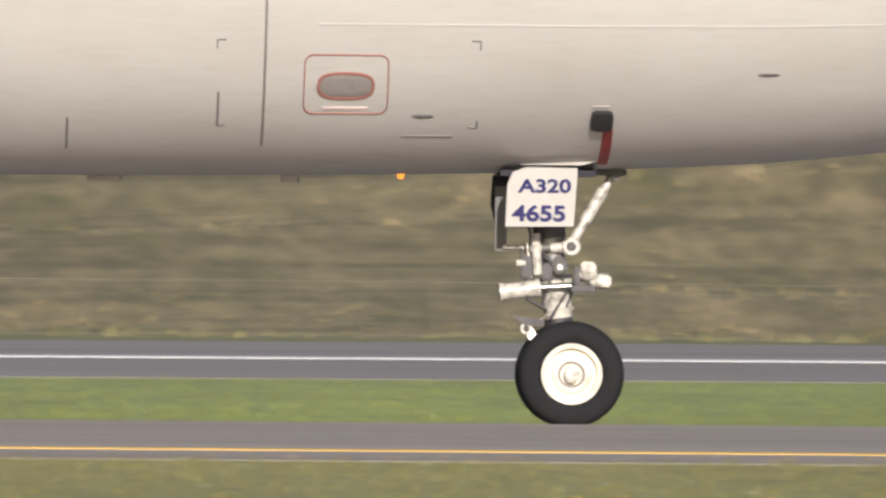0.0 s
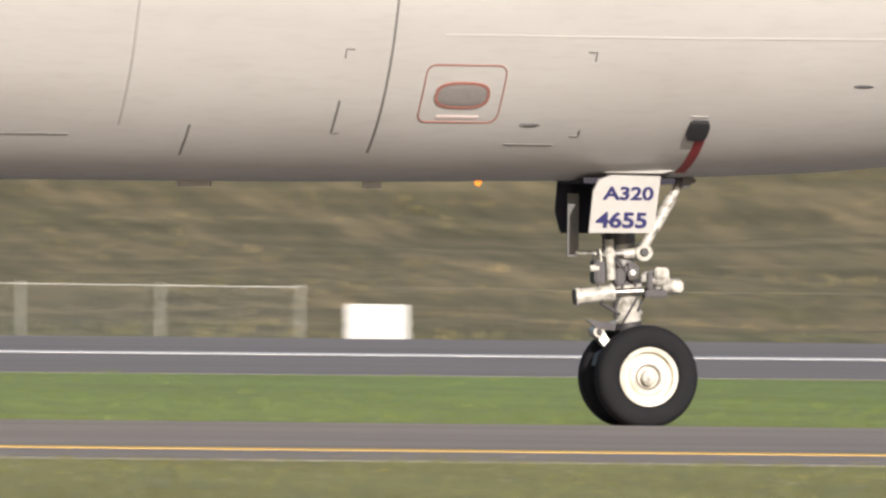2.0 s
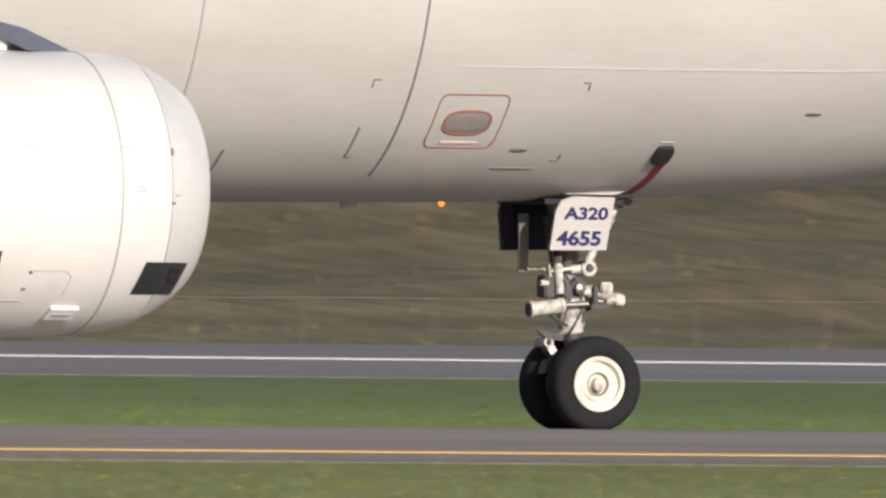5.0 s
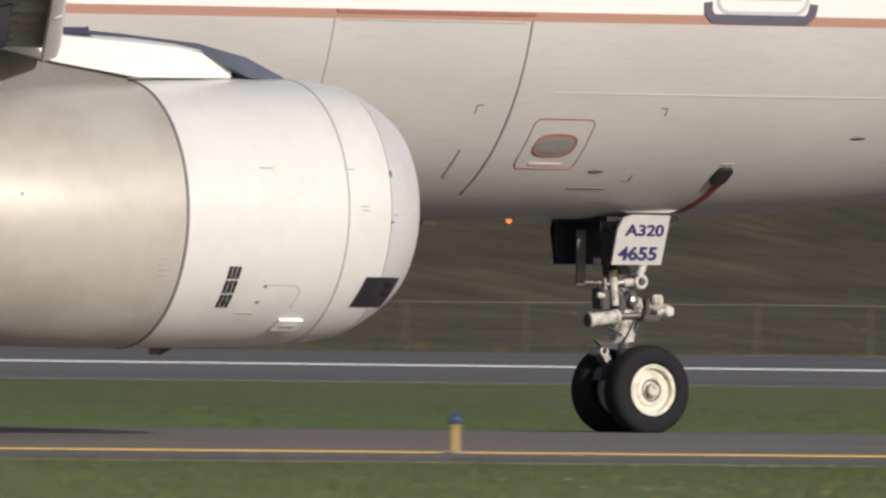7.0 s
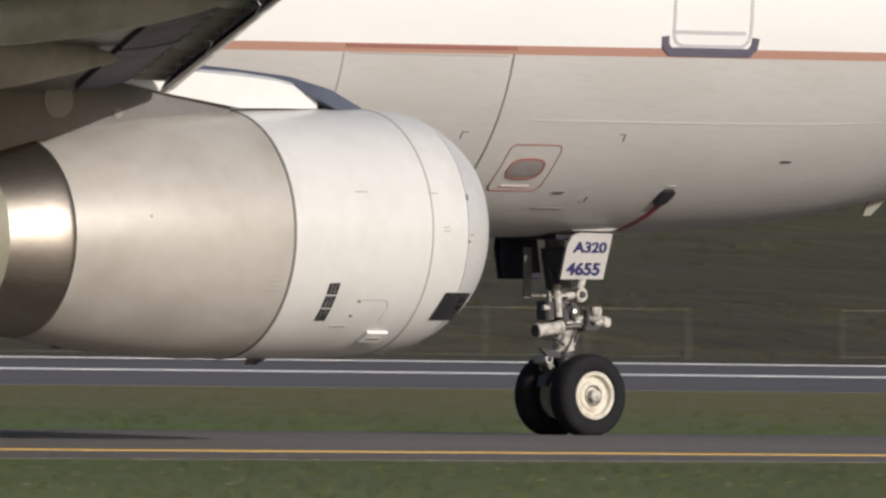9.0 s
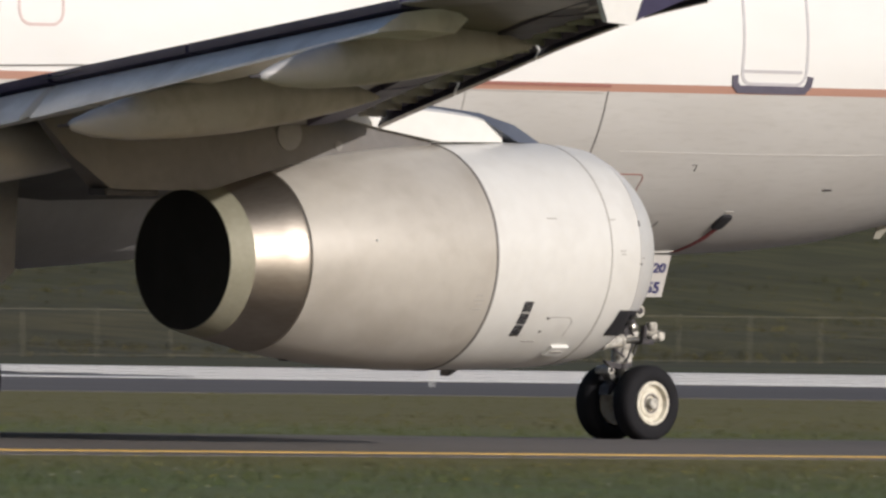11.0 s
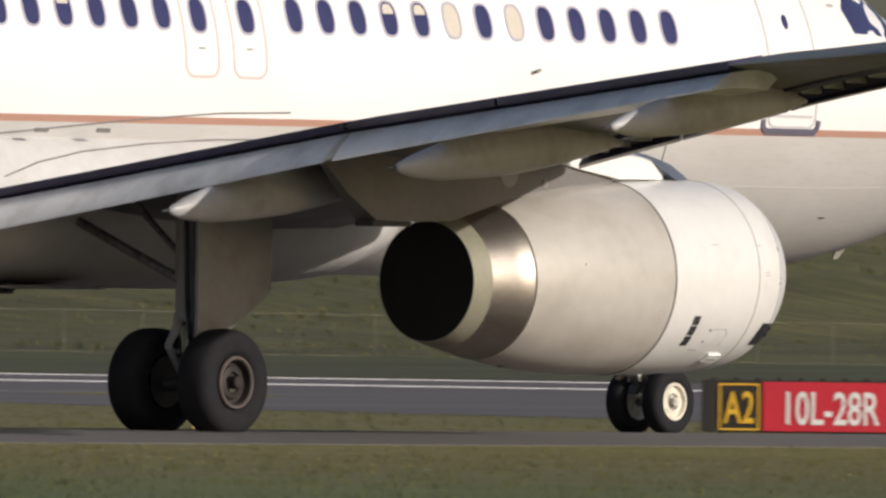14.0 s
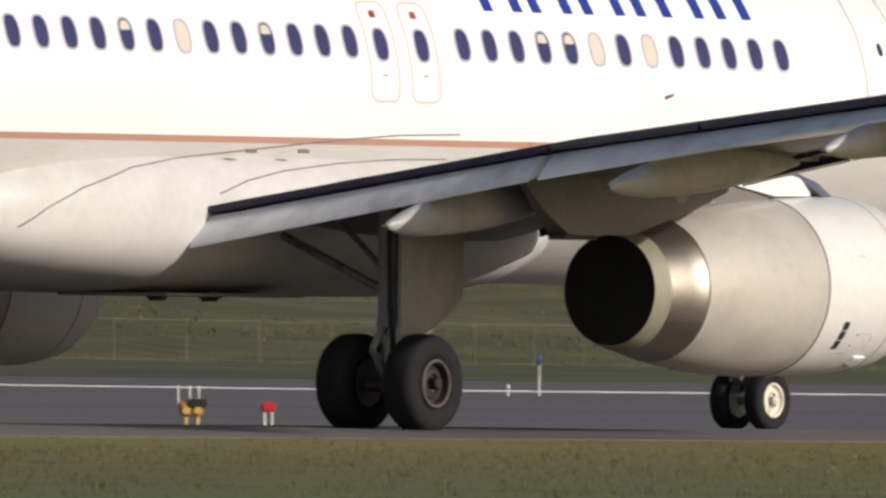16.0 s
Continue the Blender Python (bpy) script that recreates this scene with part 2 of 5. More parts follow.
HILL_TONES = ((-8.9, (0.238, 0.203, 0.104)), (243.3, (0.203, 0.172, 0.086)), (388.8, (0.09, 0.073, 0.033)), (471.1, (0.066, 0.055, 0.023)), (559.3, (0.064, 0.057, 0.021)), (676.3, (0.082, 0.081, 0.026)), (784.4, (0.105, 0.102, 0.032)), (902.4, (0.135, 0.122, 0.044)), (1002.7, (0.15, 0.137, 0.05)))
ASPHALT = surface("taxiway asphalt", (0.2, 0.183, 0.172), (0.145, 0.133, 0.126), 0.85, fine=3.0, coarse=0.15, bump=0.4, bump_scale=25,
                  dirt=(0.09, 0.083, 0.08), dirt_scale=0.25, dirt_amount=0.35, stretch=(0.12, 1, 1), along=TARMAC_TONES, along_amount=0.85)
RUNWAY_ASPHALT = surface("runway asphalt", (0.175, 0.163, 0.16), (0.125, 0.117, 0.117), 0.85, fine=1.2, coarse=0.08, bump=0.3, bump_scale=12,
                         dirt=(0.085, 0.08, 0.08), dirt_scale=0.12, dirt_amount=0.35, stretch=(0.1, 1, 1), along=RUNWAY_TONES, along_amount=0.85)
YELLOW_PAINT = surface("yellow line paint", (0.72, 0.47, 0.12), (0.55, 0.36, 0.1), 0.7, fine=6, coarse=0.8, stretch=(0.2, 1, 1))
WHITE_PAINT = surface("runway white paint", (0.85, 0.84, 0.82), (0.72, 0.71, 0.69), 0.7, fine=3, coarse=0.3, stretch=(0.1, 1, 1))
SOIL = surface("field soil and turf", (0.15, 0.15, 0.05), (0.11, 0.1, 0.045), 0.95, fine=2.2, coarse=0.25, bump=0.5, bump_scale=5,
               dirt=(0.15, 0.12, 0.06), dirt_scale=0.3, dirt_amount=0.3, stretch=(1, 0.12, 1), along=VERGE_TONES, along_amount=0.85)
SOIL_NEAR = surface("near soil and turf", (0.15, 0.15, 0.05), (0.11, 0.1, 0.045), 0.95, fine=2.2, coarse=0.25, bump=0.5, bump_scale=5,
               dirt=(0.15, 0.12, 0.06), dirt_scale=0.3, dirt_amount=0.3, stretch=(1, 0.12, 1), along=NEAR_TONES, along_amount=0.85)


def hillside(name, tones, darkest=0.62):
    """Rough grass in long level bands: green at the foot by the fence, straw and brown above, tufts over all. tones:
    colours by x, light level included.
    """
    m, n, l, p = nodes_of(name)
    geo = n.new("ShaderNodeTexCoord").outputs["Object"]
    sx = n.new("ShaderNodeSeparateXYZ")
    l.new(geo, sx.inputs[0])
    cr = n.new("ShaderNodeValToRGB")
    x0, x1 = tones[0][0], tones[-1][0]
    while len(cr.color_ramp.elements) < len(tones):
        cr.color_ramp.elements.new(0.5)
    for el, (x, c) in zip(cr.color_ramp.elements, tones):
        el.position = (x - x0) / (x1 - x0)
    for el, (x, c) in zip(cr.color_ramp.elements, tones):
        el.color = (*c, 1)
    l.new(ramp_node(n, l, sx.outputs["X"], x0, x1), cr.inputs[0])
    run = n.new("ShaderNodeMath")
    run.operation = "MULTIPLY_ADD"
    run.inputs[1].default_value = 0.2
    l.new(sx.outputs["X"], run.inputs[0])
    l.new(sx.outputs["Y"], run.inputs[2])
    wide = noise_node(n, l, 0.05, 4, geo, (0.22, 1, 0.2))
    band = noise_node(n, l, 0.16, 5, geo, (0.16, 1, 0.2))
    tuft = noise_node(n, l, 0.9, 4, geo, (1, 0.22, 0.6))
    edge = n.new("ShaderNodeMath")
    edge.operation = "MULTIPLY_ADD"
    edge.inputs[1].default_value = 70.0
    l.new(wide.outputs["Fac"], edge.inputs[0])
    l.new(run.outputs[0], edge.inputs[2])
    foot = ramp_node(n, l, edge.outputs[0], 690, 735)
    tint = mix_node(n, l, foot, (0.82, 1.1, 0.76), (1.0, 1.0, 1.04))
    tint = mix_node(n, l, ramp_node(n, l, band.outputs["Fac"], 0.38, 0.62), (darkest, darkest * 1.02, darkest), tint)
    tint = mix_node(n, l, ramp_node(n, l, wide.outputs["Fac"], 0.5, 0.75), tint, (1.25, 1.16, 1.2))
    clump = noise_node(n, l, 0.3, 4, geo, (1, 0.16, 0.6))
    tint = mix_node(n, l, ramp_node(n, l, clump.outputs["Fac"], 0.56, 0.72), tint, (1.32, 1.24, 1.3))
    tint = mix_node(n, l, ramp_node(n, l, clump.outputs["Fac"], 0.46, 0.32), tint, (0.7, 0.74, 0.66))
    grain = mix_node(n, l, ramp_node(n, l, tuft.outputs["Fac"], 0.3, 0.7), (0.74, 0.76, 0.74), (1.3, 1.26, 1.24))
    col = mix_node(n, l, 1.0, cr.outputs[0], tint, "MULTIPLY")
    col = mix_node(n, l, 1.0, col, grain, "MULTIPLY")
    l.new(col, p.inputs["Base Color"])
    p.inputs["Roughness"].default_value = 0.95
    return m


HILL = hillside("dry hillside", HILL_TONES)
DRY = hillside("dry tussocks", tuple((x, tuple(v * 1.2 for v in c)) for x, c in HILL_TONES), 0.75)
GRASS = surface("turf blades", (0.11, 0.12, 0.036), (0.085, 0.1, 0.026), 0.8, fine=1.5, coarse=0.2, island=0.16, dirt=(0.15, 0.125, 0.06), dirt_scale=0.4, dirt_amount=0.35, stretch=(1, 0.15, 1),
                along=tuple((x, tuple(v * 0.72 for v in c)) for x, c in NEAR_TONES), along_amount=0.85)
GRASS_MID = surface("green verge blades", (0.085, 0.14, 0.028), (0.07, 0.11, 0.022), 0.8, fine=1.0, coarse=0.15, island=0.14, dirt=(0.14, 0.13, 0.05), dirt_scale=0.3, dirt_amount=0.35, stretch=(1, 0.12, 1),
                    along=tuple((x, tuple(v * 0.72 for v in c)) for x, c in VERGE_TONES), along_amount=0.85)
PETAL_Y = surface("yellow petals", (0.6, 0.44, 0.05), (0.5, 0.36, 0.04), 0.7, fine=5, coarse=1)
PETAL_W = surface("white petals", (0.62, 0.58, 0.46), (0.5, 0.47, 0.36), 0.7, fine=5, coarse=1)
LEAF = surface("conifer foliage", (0.03, 0.045, 0.02), (0.018, 0.03, 0.012), 0.8, fine=1.0, coarse=0.1, island=0.4)
BARK = surface("bark", (0.07, 0.055, 0.04), (0.05, 0.04, 0.03), 0.9, fine=6, coarse=1)
GALV = surface("galvanised steel", (0.3, 0.29, 0.245), (0.22, 0.212, 0.18), 0.55, metal=0.4, fine=12, coarse=2)
FENCE_BRIGHT = surface("new galvanised wire", (0.72, 0.72, 0.66), (0.6, 0.6, 0.55), 0.6, fine=12, coarse=2)
FENCE_DULL = surface("weathered wire", (0.2, 0.185, 0.13), (0.14, 0.13, 0.095), 0.7, metal=0.2, fine=12, coarse=2)
PLACARD = surface("placard white", (0.57, 0.555, 0.53), (0.47, 0.455, 0.435), 0.5, fine=14, coarse=3, dirt=(0.4, 0.37, 0.33), dirt_scale=5, dirt_amount=0.35)
SIGN_WHITE = surface("board white", (0.78, 0.78, 0.76), (0.66, 0.66, 0.64), 0.6, fine=5, coarse=1)
STAKE_Y = surface("stake yellow", (0.6, 0.42, 0.12), (0.48, 0.32, 0.1), 0.6, fine=20, coarse=5)
CAP_BLUE = surface("blue globe", (0.03, 0.07, 0.2), (0.02, 0.05, 0.14), 0.25, fine=20, coarse=5, coat=0.4)
SIGN_RED = surface("sign red", (0.56, 0.025, 0.045), (0.46, 0.02, 0.035), 0.45, fine=10, coarse=2)
SIGN_BLACK = surface("sign black", (0.025, 0.022, 0.018), (0.015, 0.013, 0.011), 0.5, fine=10, coarse=2)
SIGN_YELLOW = surface("sign yellow", (0.75, 0.45, 0.03), (0.65, 0.38, 0.025), 0.5, fine=10, coarse=2)
ORANGE = surface("guard amber", (0.5, 0.22, 0.04), (0.4, 0.16, 0.03), 0.5, fine=15, coarse=4)


# ---- mesh tools ----
def part(name, bm, material, parent=None, label="", smooth=None):
    """Links a bmesh as one mesh object."""
    me = bpy.data.meshes.new(name)
    bmesh.ops.recalc_face_normals(bm, faces=bm.faces)
    if smooth is not None:
        for f in bm.faces:
            f.smooth = True
        for ed in bm.edges:
            if len(ed.link_faces) == 2 and ed.calc_face_angle(0) > radians(smooth):
                ed.smooth = False
    bm.to_mesh(me)
    bm.free()
    for mm in material if isinstance(material, (list, tuple)) else [material]:
        me.materials.append(mm)
    ob = new(name, me)
    if parent:
        ob.parent = parent
    return tagged(ob, label)


def loft(bm, rings, cap=True, mat=0):
    rows = [[bm.verts.new(p) for p in r] for r in rings]
    for a, b in zip(rows, rows[1:]):
        k = len(a)
        for i in range(k):
            f = bm.faces.new((a[i], a[(i + 1) % k], b[(i + 1) % k], b[i]))
            f.material_index = mat
    if cap:
        bm.faces.new(rows[0]).material_index = mat
        bm.faces.new(rows[-1]).material_index = mat
    return rows


def box(bm, x0, x1, y0, y1, z0, z1, m=None, bevel=0.0):
    made = bmesh.ops.create_cube(bm, size=1.0)["verts"]
    for v in made:
        v.co = Vector((x0 + (v.co.x + 0.5) * (x1 - x0), y0 + (v.co.y + 0.5) * (y1 - y0), z0 + (v.co.z + 0.5) * (z1 - z0)))
        if m is not None:
            v.co = m @ v.co
    if bevel:
        es = {ed for v in made for ed in v.link_edges}
        bmesh.ops.bevel(bm, geom=list(es), offset=bevel, segments=2, affect="EDGES")


def tube(bm, p, q, r0, r1=None, k=14, cap=True):
    """A round bar from p to q."""
    p, q = Vector(p), Vector(q)
    r1 = r0 if r1 is None else r1
    m = (q - p).to_track_quat("Z", "Y").to_matrix()
    ring = [Vector((math.cos(i * math.tau / k), math.sin(i * math.tau / k), 0)) for i in range(k)]
    loft(bm, [[p + m @ (v * r0) for v in ring], [q + m @ (v * r1) for v in ring]], cap)


def spin(bm, profile, centre, axis="y", k=40, close=False, mat=0):
    """Turns (distance along the axis, radius) about an axis."""
    rings = []
    for d, r in profile:
        ring = []
        for i in range(k):
            c, s = math.cos(i * math.tau / k) * r, math.sin(i * math.tau / k) * r
            ring.append(Vector(centre) + (Vector((c, d, s)) if axis == "y" else Vector((d, c, s))))
        rings.append(ring)
    loft(bm, rings, not close, mat)


def slab(bm, outline, y0, y1):
    """A plate in the x-z plane with thickness from y0 to y1."""
    loft(bm, [[Vector((x, y0, zz)) for x, zz in outline], [Vector((x, y1, zz)) for x, zz in outline]])


def joined(name, verts, faces, material, kind="", label="", category=""):
    me = bpy.data.meshes.new(name)
    me.from_pydata(verts, [], faces)
    me.materials.append(material)
    return tagged(new(name, me), label, category, "", kind)


# ---- the ground ----
PROFILE = [(-2500, -0.16), (-60, -0.16), (60, -0.16), (110, -0.16), (126.0, -0.16), (134.0, -0.08), (CROWN - 3.4, -0.006), (CROWN, 0.0), (CROWN + 2, -0.02), (158.0, -0.16),
           (200, -0.16), (250, -0.16), (298, 0.07), (311, 0.33), (333, 0.575), (356, 0.3), (380, 0.0), (430, -0.05), (480, 0.0), (520, 0.02)]
PY, PZ = [p[0] for p in PROFILE], [p[1] for p in PROFILE]


def smooth01(v):
    v = min(1.0, max(0.0, v))
    return v * v * (3 - 2 * v)


def fence_y(x):
    return float(np.interp(x, (-400, 16.8, 207.8, 375.0, 631.5, 726.9, 1500), (690, 660, 625, 590, 557, 520, 480)))


def ground_z(x, y):
    zz = float(np.interp(y, PY, PZ))
    if 250 < y < 380:
        zz += float(np.interp(x, (-4.5, 43.3, 106.3, 207.1, 351.3, 397.4, 429.3), (-0.17, -0.1, 0, 0.03, 0.05, -0.11, -0.19))) * float(np.interp(y, (250, 298, 356, 380), (0, 1, 1, 0)))
    if y > 380:
        base = float(np.interp(x, (17.7, 212.0, 376.0, 454.6, 563.0, 635.5, 720.2), (0.3, 0.05, 0.45, 0.65, 0.95, 1.25, 0.85)))
        zz += base * smooth01((y - 400) / (fence_y(x) - 420))
        d = y - fence_y(x) - 3
        if d > 0:
            crest = 13 + 4 * math.sin(x * 0.006 + 1) + 2.5 * math.sin(x * 0.019)
            lump = noise.noise(Vector((x * 0.02, y * 0.03, 0))) * 1.1 + noise.noise(Vector((x * 0.07, y * 0.09, 5))) * 0.5 + noise.noise(Vector((x * 0.21, y * 0.2, 8))) * 0.1
            zz += crest * smooth01(d / 230) + lump * smooth01(d / 25)
    return zz


def make_ground():
    xs = [-4000, -2000, -1000, -500] + list(range(-320, 0, 20)) + list(range(0, 1150, 6)) + list(range(1160, 1500, 20)) + [1700, 2400, 4000]
    ys = [p[0] for p in PROFILE] + list(range(535, 800, 5)) + list(range(805, 930, 12)) + [1000, 1300, 2000, 3000, 4800]
    verts = [(x, y, ground_z(x, y)) for y in ys for x in xs]
    w = len(xs)
    faces, mats = [], []
    for j in range(len(ys) - 1):
        for i in range(w - 1):
            faces.append((j * w + i, j * w + i + 1, (j + 1) * w + i + 1, (j + 1) * w + i))
            mats.append(1 if ys[j] >= 430 else 2 if ys[j] < 134 else 0)
    ob = joined("ground", verts, faces, SOIL, "structure", "grassy airfield ground rising to a dry hillside", "ground")
    ob.data.materials.append(HILL)
    ob.data.materials.append(SOIL_NEAR)
    for f, k in zip(ob.data.polygons, mats):
        f.material_index, f.use_smooth = k, True


def strip(name, material, y_list, xs, lift, label, category):
    """A paved band that follows the ground a little above it. y_list: (x, y0, y1) samples or one pair."""
    bm = bmesh.new()
    for x0, x1 in zip(xs, xs[1:]):
        ya, yb = y_list(x0), y_list(x1)
        a = [Vector((x0, ya[0] - 0.002, ground_z(x0, ya[0]) - 0.02))] + [Vector((x0, y, ground_z(x0, y) + lift)) for y in ya]
        b = [Vector((x1, yb[0] - 0.002, ground_z(x1, yb[0]) - 0.02))] + [Vector((x1, y, ground_z(x1, y) + lift)) for y in yb]
        va, vb = [bm.verts.new(p) for p in a], [bm.verts.new(p) for p in b]
        for i in range(len(va) - 1):
            bm.faces.new((va[i], vb[i], vb[i + 1], va[i + 1]))
    bmesh.ops.remove_doubles(bm, verts=bm.verts, dist=0.0005)
    return tagged(part(name, bm, material), label, category, "", "structure")


def near_edge(x):
    return float(np.interp(x, (-100, 94.2, 126.4, 145.3, 171.4, 200.5, 600), (126.0, 126.0, 129.8, 131.4, 133.0, 132.6, 132.6)))


def verge_edge(y):
    """Where the grass between taxiway and runway ends against the connector's fillet."""
    return float(np.interp(y, (158, 172, 185, 205, 230, 250, 270, 285, 300), (211.6, 223.6, 236.7, 260.5, 288.2, 305.8, 315.0, 323.2, 332.7)))


def edge_y(x):
    return float(np.interp(x, (-1.8, 94.2, 128.2, 147.0, 164.0), (129.6, 130.3, 131.2, 132.4, 133.6)))


def make_pavements():
    far = [-1500, -400] + list(range(-40, 700, 10)) + [1500]
    brk = [134.0, CROWN - 3.4, CROWN, CROWN + 2, 158.0]
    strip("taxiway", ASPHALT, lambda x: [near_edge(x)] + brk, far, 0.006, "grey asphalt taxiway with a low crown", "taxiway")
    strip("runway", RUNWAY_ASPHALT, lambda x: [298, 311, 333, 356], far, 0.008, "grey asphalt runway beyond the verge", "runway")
    bm = bmesh.new()
    ys = [157.9, 164, 172, 178, 185, 195, 205, 217, 230, 240, 250, 260, 270, 285, 298.2]
    rows = [[bm.verts.new((x, y, ground_z(x, y) + 0.007)) for x in [verge_edge(y) + k * (900 - verge_edge(y)) / 40 for k in range(41)]] for y in ys]
    for a, b in zip(rows, rows[1:]):
        for i in range(40):
            bm.faces.new((a[i], a[i + 1], b[i + 1], b[i]))
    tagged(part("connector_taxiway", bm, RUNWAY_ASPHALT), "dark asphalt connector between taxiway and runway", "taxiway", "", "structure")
    tagged(strip("edge_line", YELLOW_PAINT, lambda x: [edge_y(x) - 0.12, edge_y(x) + 0.58], [-300] + list(range(-20, 160, 10)), 0.012, "worn yellow taxiway edge line", "marking"))
    strip("runway_edge_line", WHITE_PAINT, lambda x: [311.2, 313.3], [-1200] + list(range(-40, 700, 10)) + [1200], 0.016, "white runway edge line", "marking")
    strip("runway_side_stripe", WHITE_PAINT, lambda x: [330.6, 332.2], list(range(236, 420, 10)), 0.016, "white runway stripe on the crown", "marking")
    for i in range(6):
        y = 314.2 + i * 2.7
        strip("threshold_bar", WHITE_PAINT, lambda x: [y, y + 1.5], list(range(298, 369, 10)), 0.016, "white runway threshold bar", "marking")


def blades(name, material, spots, size, lean, label, per=4, wide=0.25, kind="stuff"):
    """Tufts of upright blades, each a bent two-piece leaf."""
    verts, faces = [], []
    rnd = random.Random(name)
    for x, y, s in spots:
        g = ground_z(x, y)
        for _ in range(per):
            a = rnd.uniform(0, math.tau)
            h = size * s * rnd.uniform(0.5, 1.2)
            w = h * wide * rnd.uniform(0.6, 1.3)
            px, py = x + rnd.uniform(-1, 1) * size, y + rnd.uniform(-1, 1) * size
            dx, dy = math.cos(a) * lean * h, math.sin(a) * lean * h
            ca, sa = math.cos(a + 1.57) * w / 2, math.sin(a + 1.57) * w / 2
            i = len(verts)
            verts += [(px - ca, py - sa, g - 0.01), (px + ca, py + sa, g - 0.01), (px + dx * 0.35 - ca * 0.7, py + dy * 0.35 - sa * 0.7, g + h * 0.6),
                      (px + dx * 0.35 + ca * 0.7, py + dy * 0.35 + sa * 0.7, g + h * 0.6), (px + dx, py + dy, g + h)]
            faces += [(i, i + 1, i + 3, i + 2), (i + 2, i + 3, i + 4)]
    return joined(name, verts, faces, material, kind, label, "grass")


def make_grass():
    rnd = random.Random(5)
    near, mid, dry, flowers = [], [], [], []
    while len(near) < 66000:
        y = 74 + 60 * rnd.random() ** 0.8
        x = y * math.tan(radians(rnd.uniform(0.2, 57)))
        if y < near_edge(x) - 0.25 - 0.25 * rnd.random():
            if y > near_edge(x) - 0.6 or rnd.random() < 0.9:
                near.append((x, y, 0.6 + 0.9 * abs(noise.noise(Vector((x * 0.5, y * 0.3, 2)))) + 0.3 * rnd.random()))
    blades("near_grass", GRASS, near, 0.05, 0.7, "olive green mown grass with seed heads", 5, 0.1)
    while len(mid) < 52000:
        y = 159 + 138 * rnd.random() ** 1.5
        x = y * math.tan(radians(rnd.uniform(0.2, 57)))
        if x < verge_edge(y) - 0.3:
            mid.append((x, y, 0.6 + 0.8 * abs(noise.noise(Vector((x * 0.2, y * 0.1, 9)))) + 0.4 * rnd.random()))
    blades("verge_grass", GRASS_MID, mid, 0.065, 0.7, "bright green grass verge beside the taxiway", 5, 0.14)
    while len(dry) < 60000:
        x = rnd.uniform(-30, 1150)
        y = fence_y(x) + 4 + 190 * rnd.random()
        if -0.02 < math.atan2(x, y) < 1.02 and noise.noise(Vector((x * 0.03, y * 0.03, 3))) > -0.25:
            dry.append((x, y, 0.5 + 1.3 * abs(noise.noise(Vector((x * 0.05, y * 0.08, 1)))) + 0.3 * rnd.random()))
    blades("hillside_tussocks", DRY, dry, 0.22, 0.8, "tall dry tussock grass on the hillside", 4, 0.22)
    for name, material, count, label in (("yellow_flowers", PETAL_Y, 1700, "small yellow dandelions in the grass"), ("white_flowers", PETAL_W, 1100, "small pale seed heads in the grass")):
        verts, faces = [], []
        k = 0
        while k < count:
            near_bank = rnd.random() < 0.85
            y = 92 + 41 * rnd.random() if near_bank else 160 + 60 * rnd.random()
            x = y * math.tan(radians(rnd.uniform(0.3, 56.5)))
            if (near_bank and y > near_edge(x) - 0.3) or (not near_bank and x > verge_edge(y) - 1):
                continue
            if noise.noise(Vector((x * 0.09, y * 0.1, 7))) < -0.12:
                continue
            k += 1
            g, h, r = ground_z(x, y), rnd.uniform(0.03, 0.08), rnd.uniform(0.006, 0.012)
            i = len(verts)
            verts += [(x - r, y, g + h), (x + r, y, g + h), (x, y - r, g + h), (x, y + r, g + h), (x, y, g + h + r * 0.8)]
            faces += [(i, i + 2, i + 4), (i + 2, i + 1, i + 4), (i + 1, i + 3, i + 4), (i + 3, i, i + 4), (i, i + 1, i + 2), (i, i + 3, i + 1)]
        joined(name, verts, faces, material, "stuff", label, "flowers")


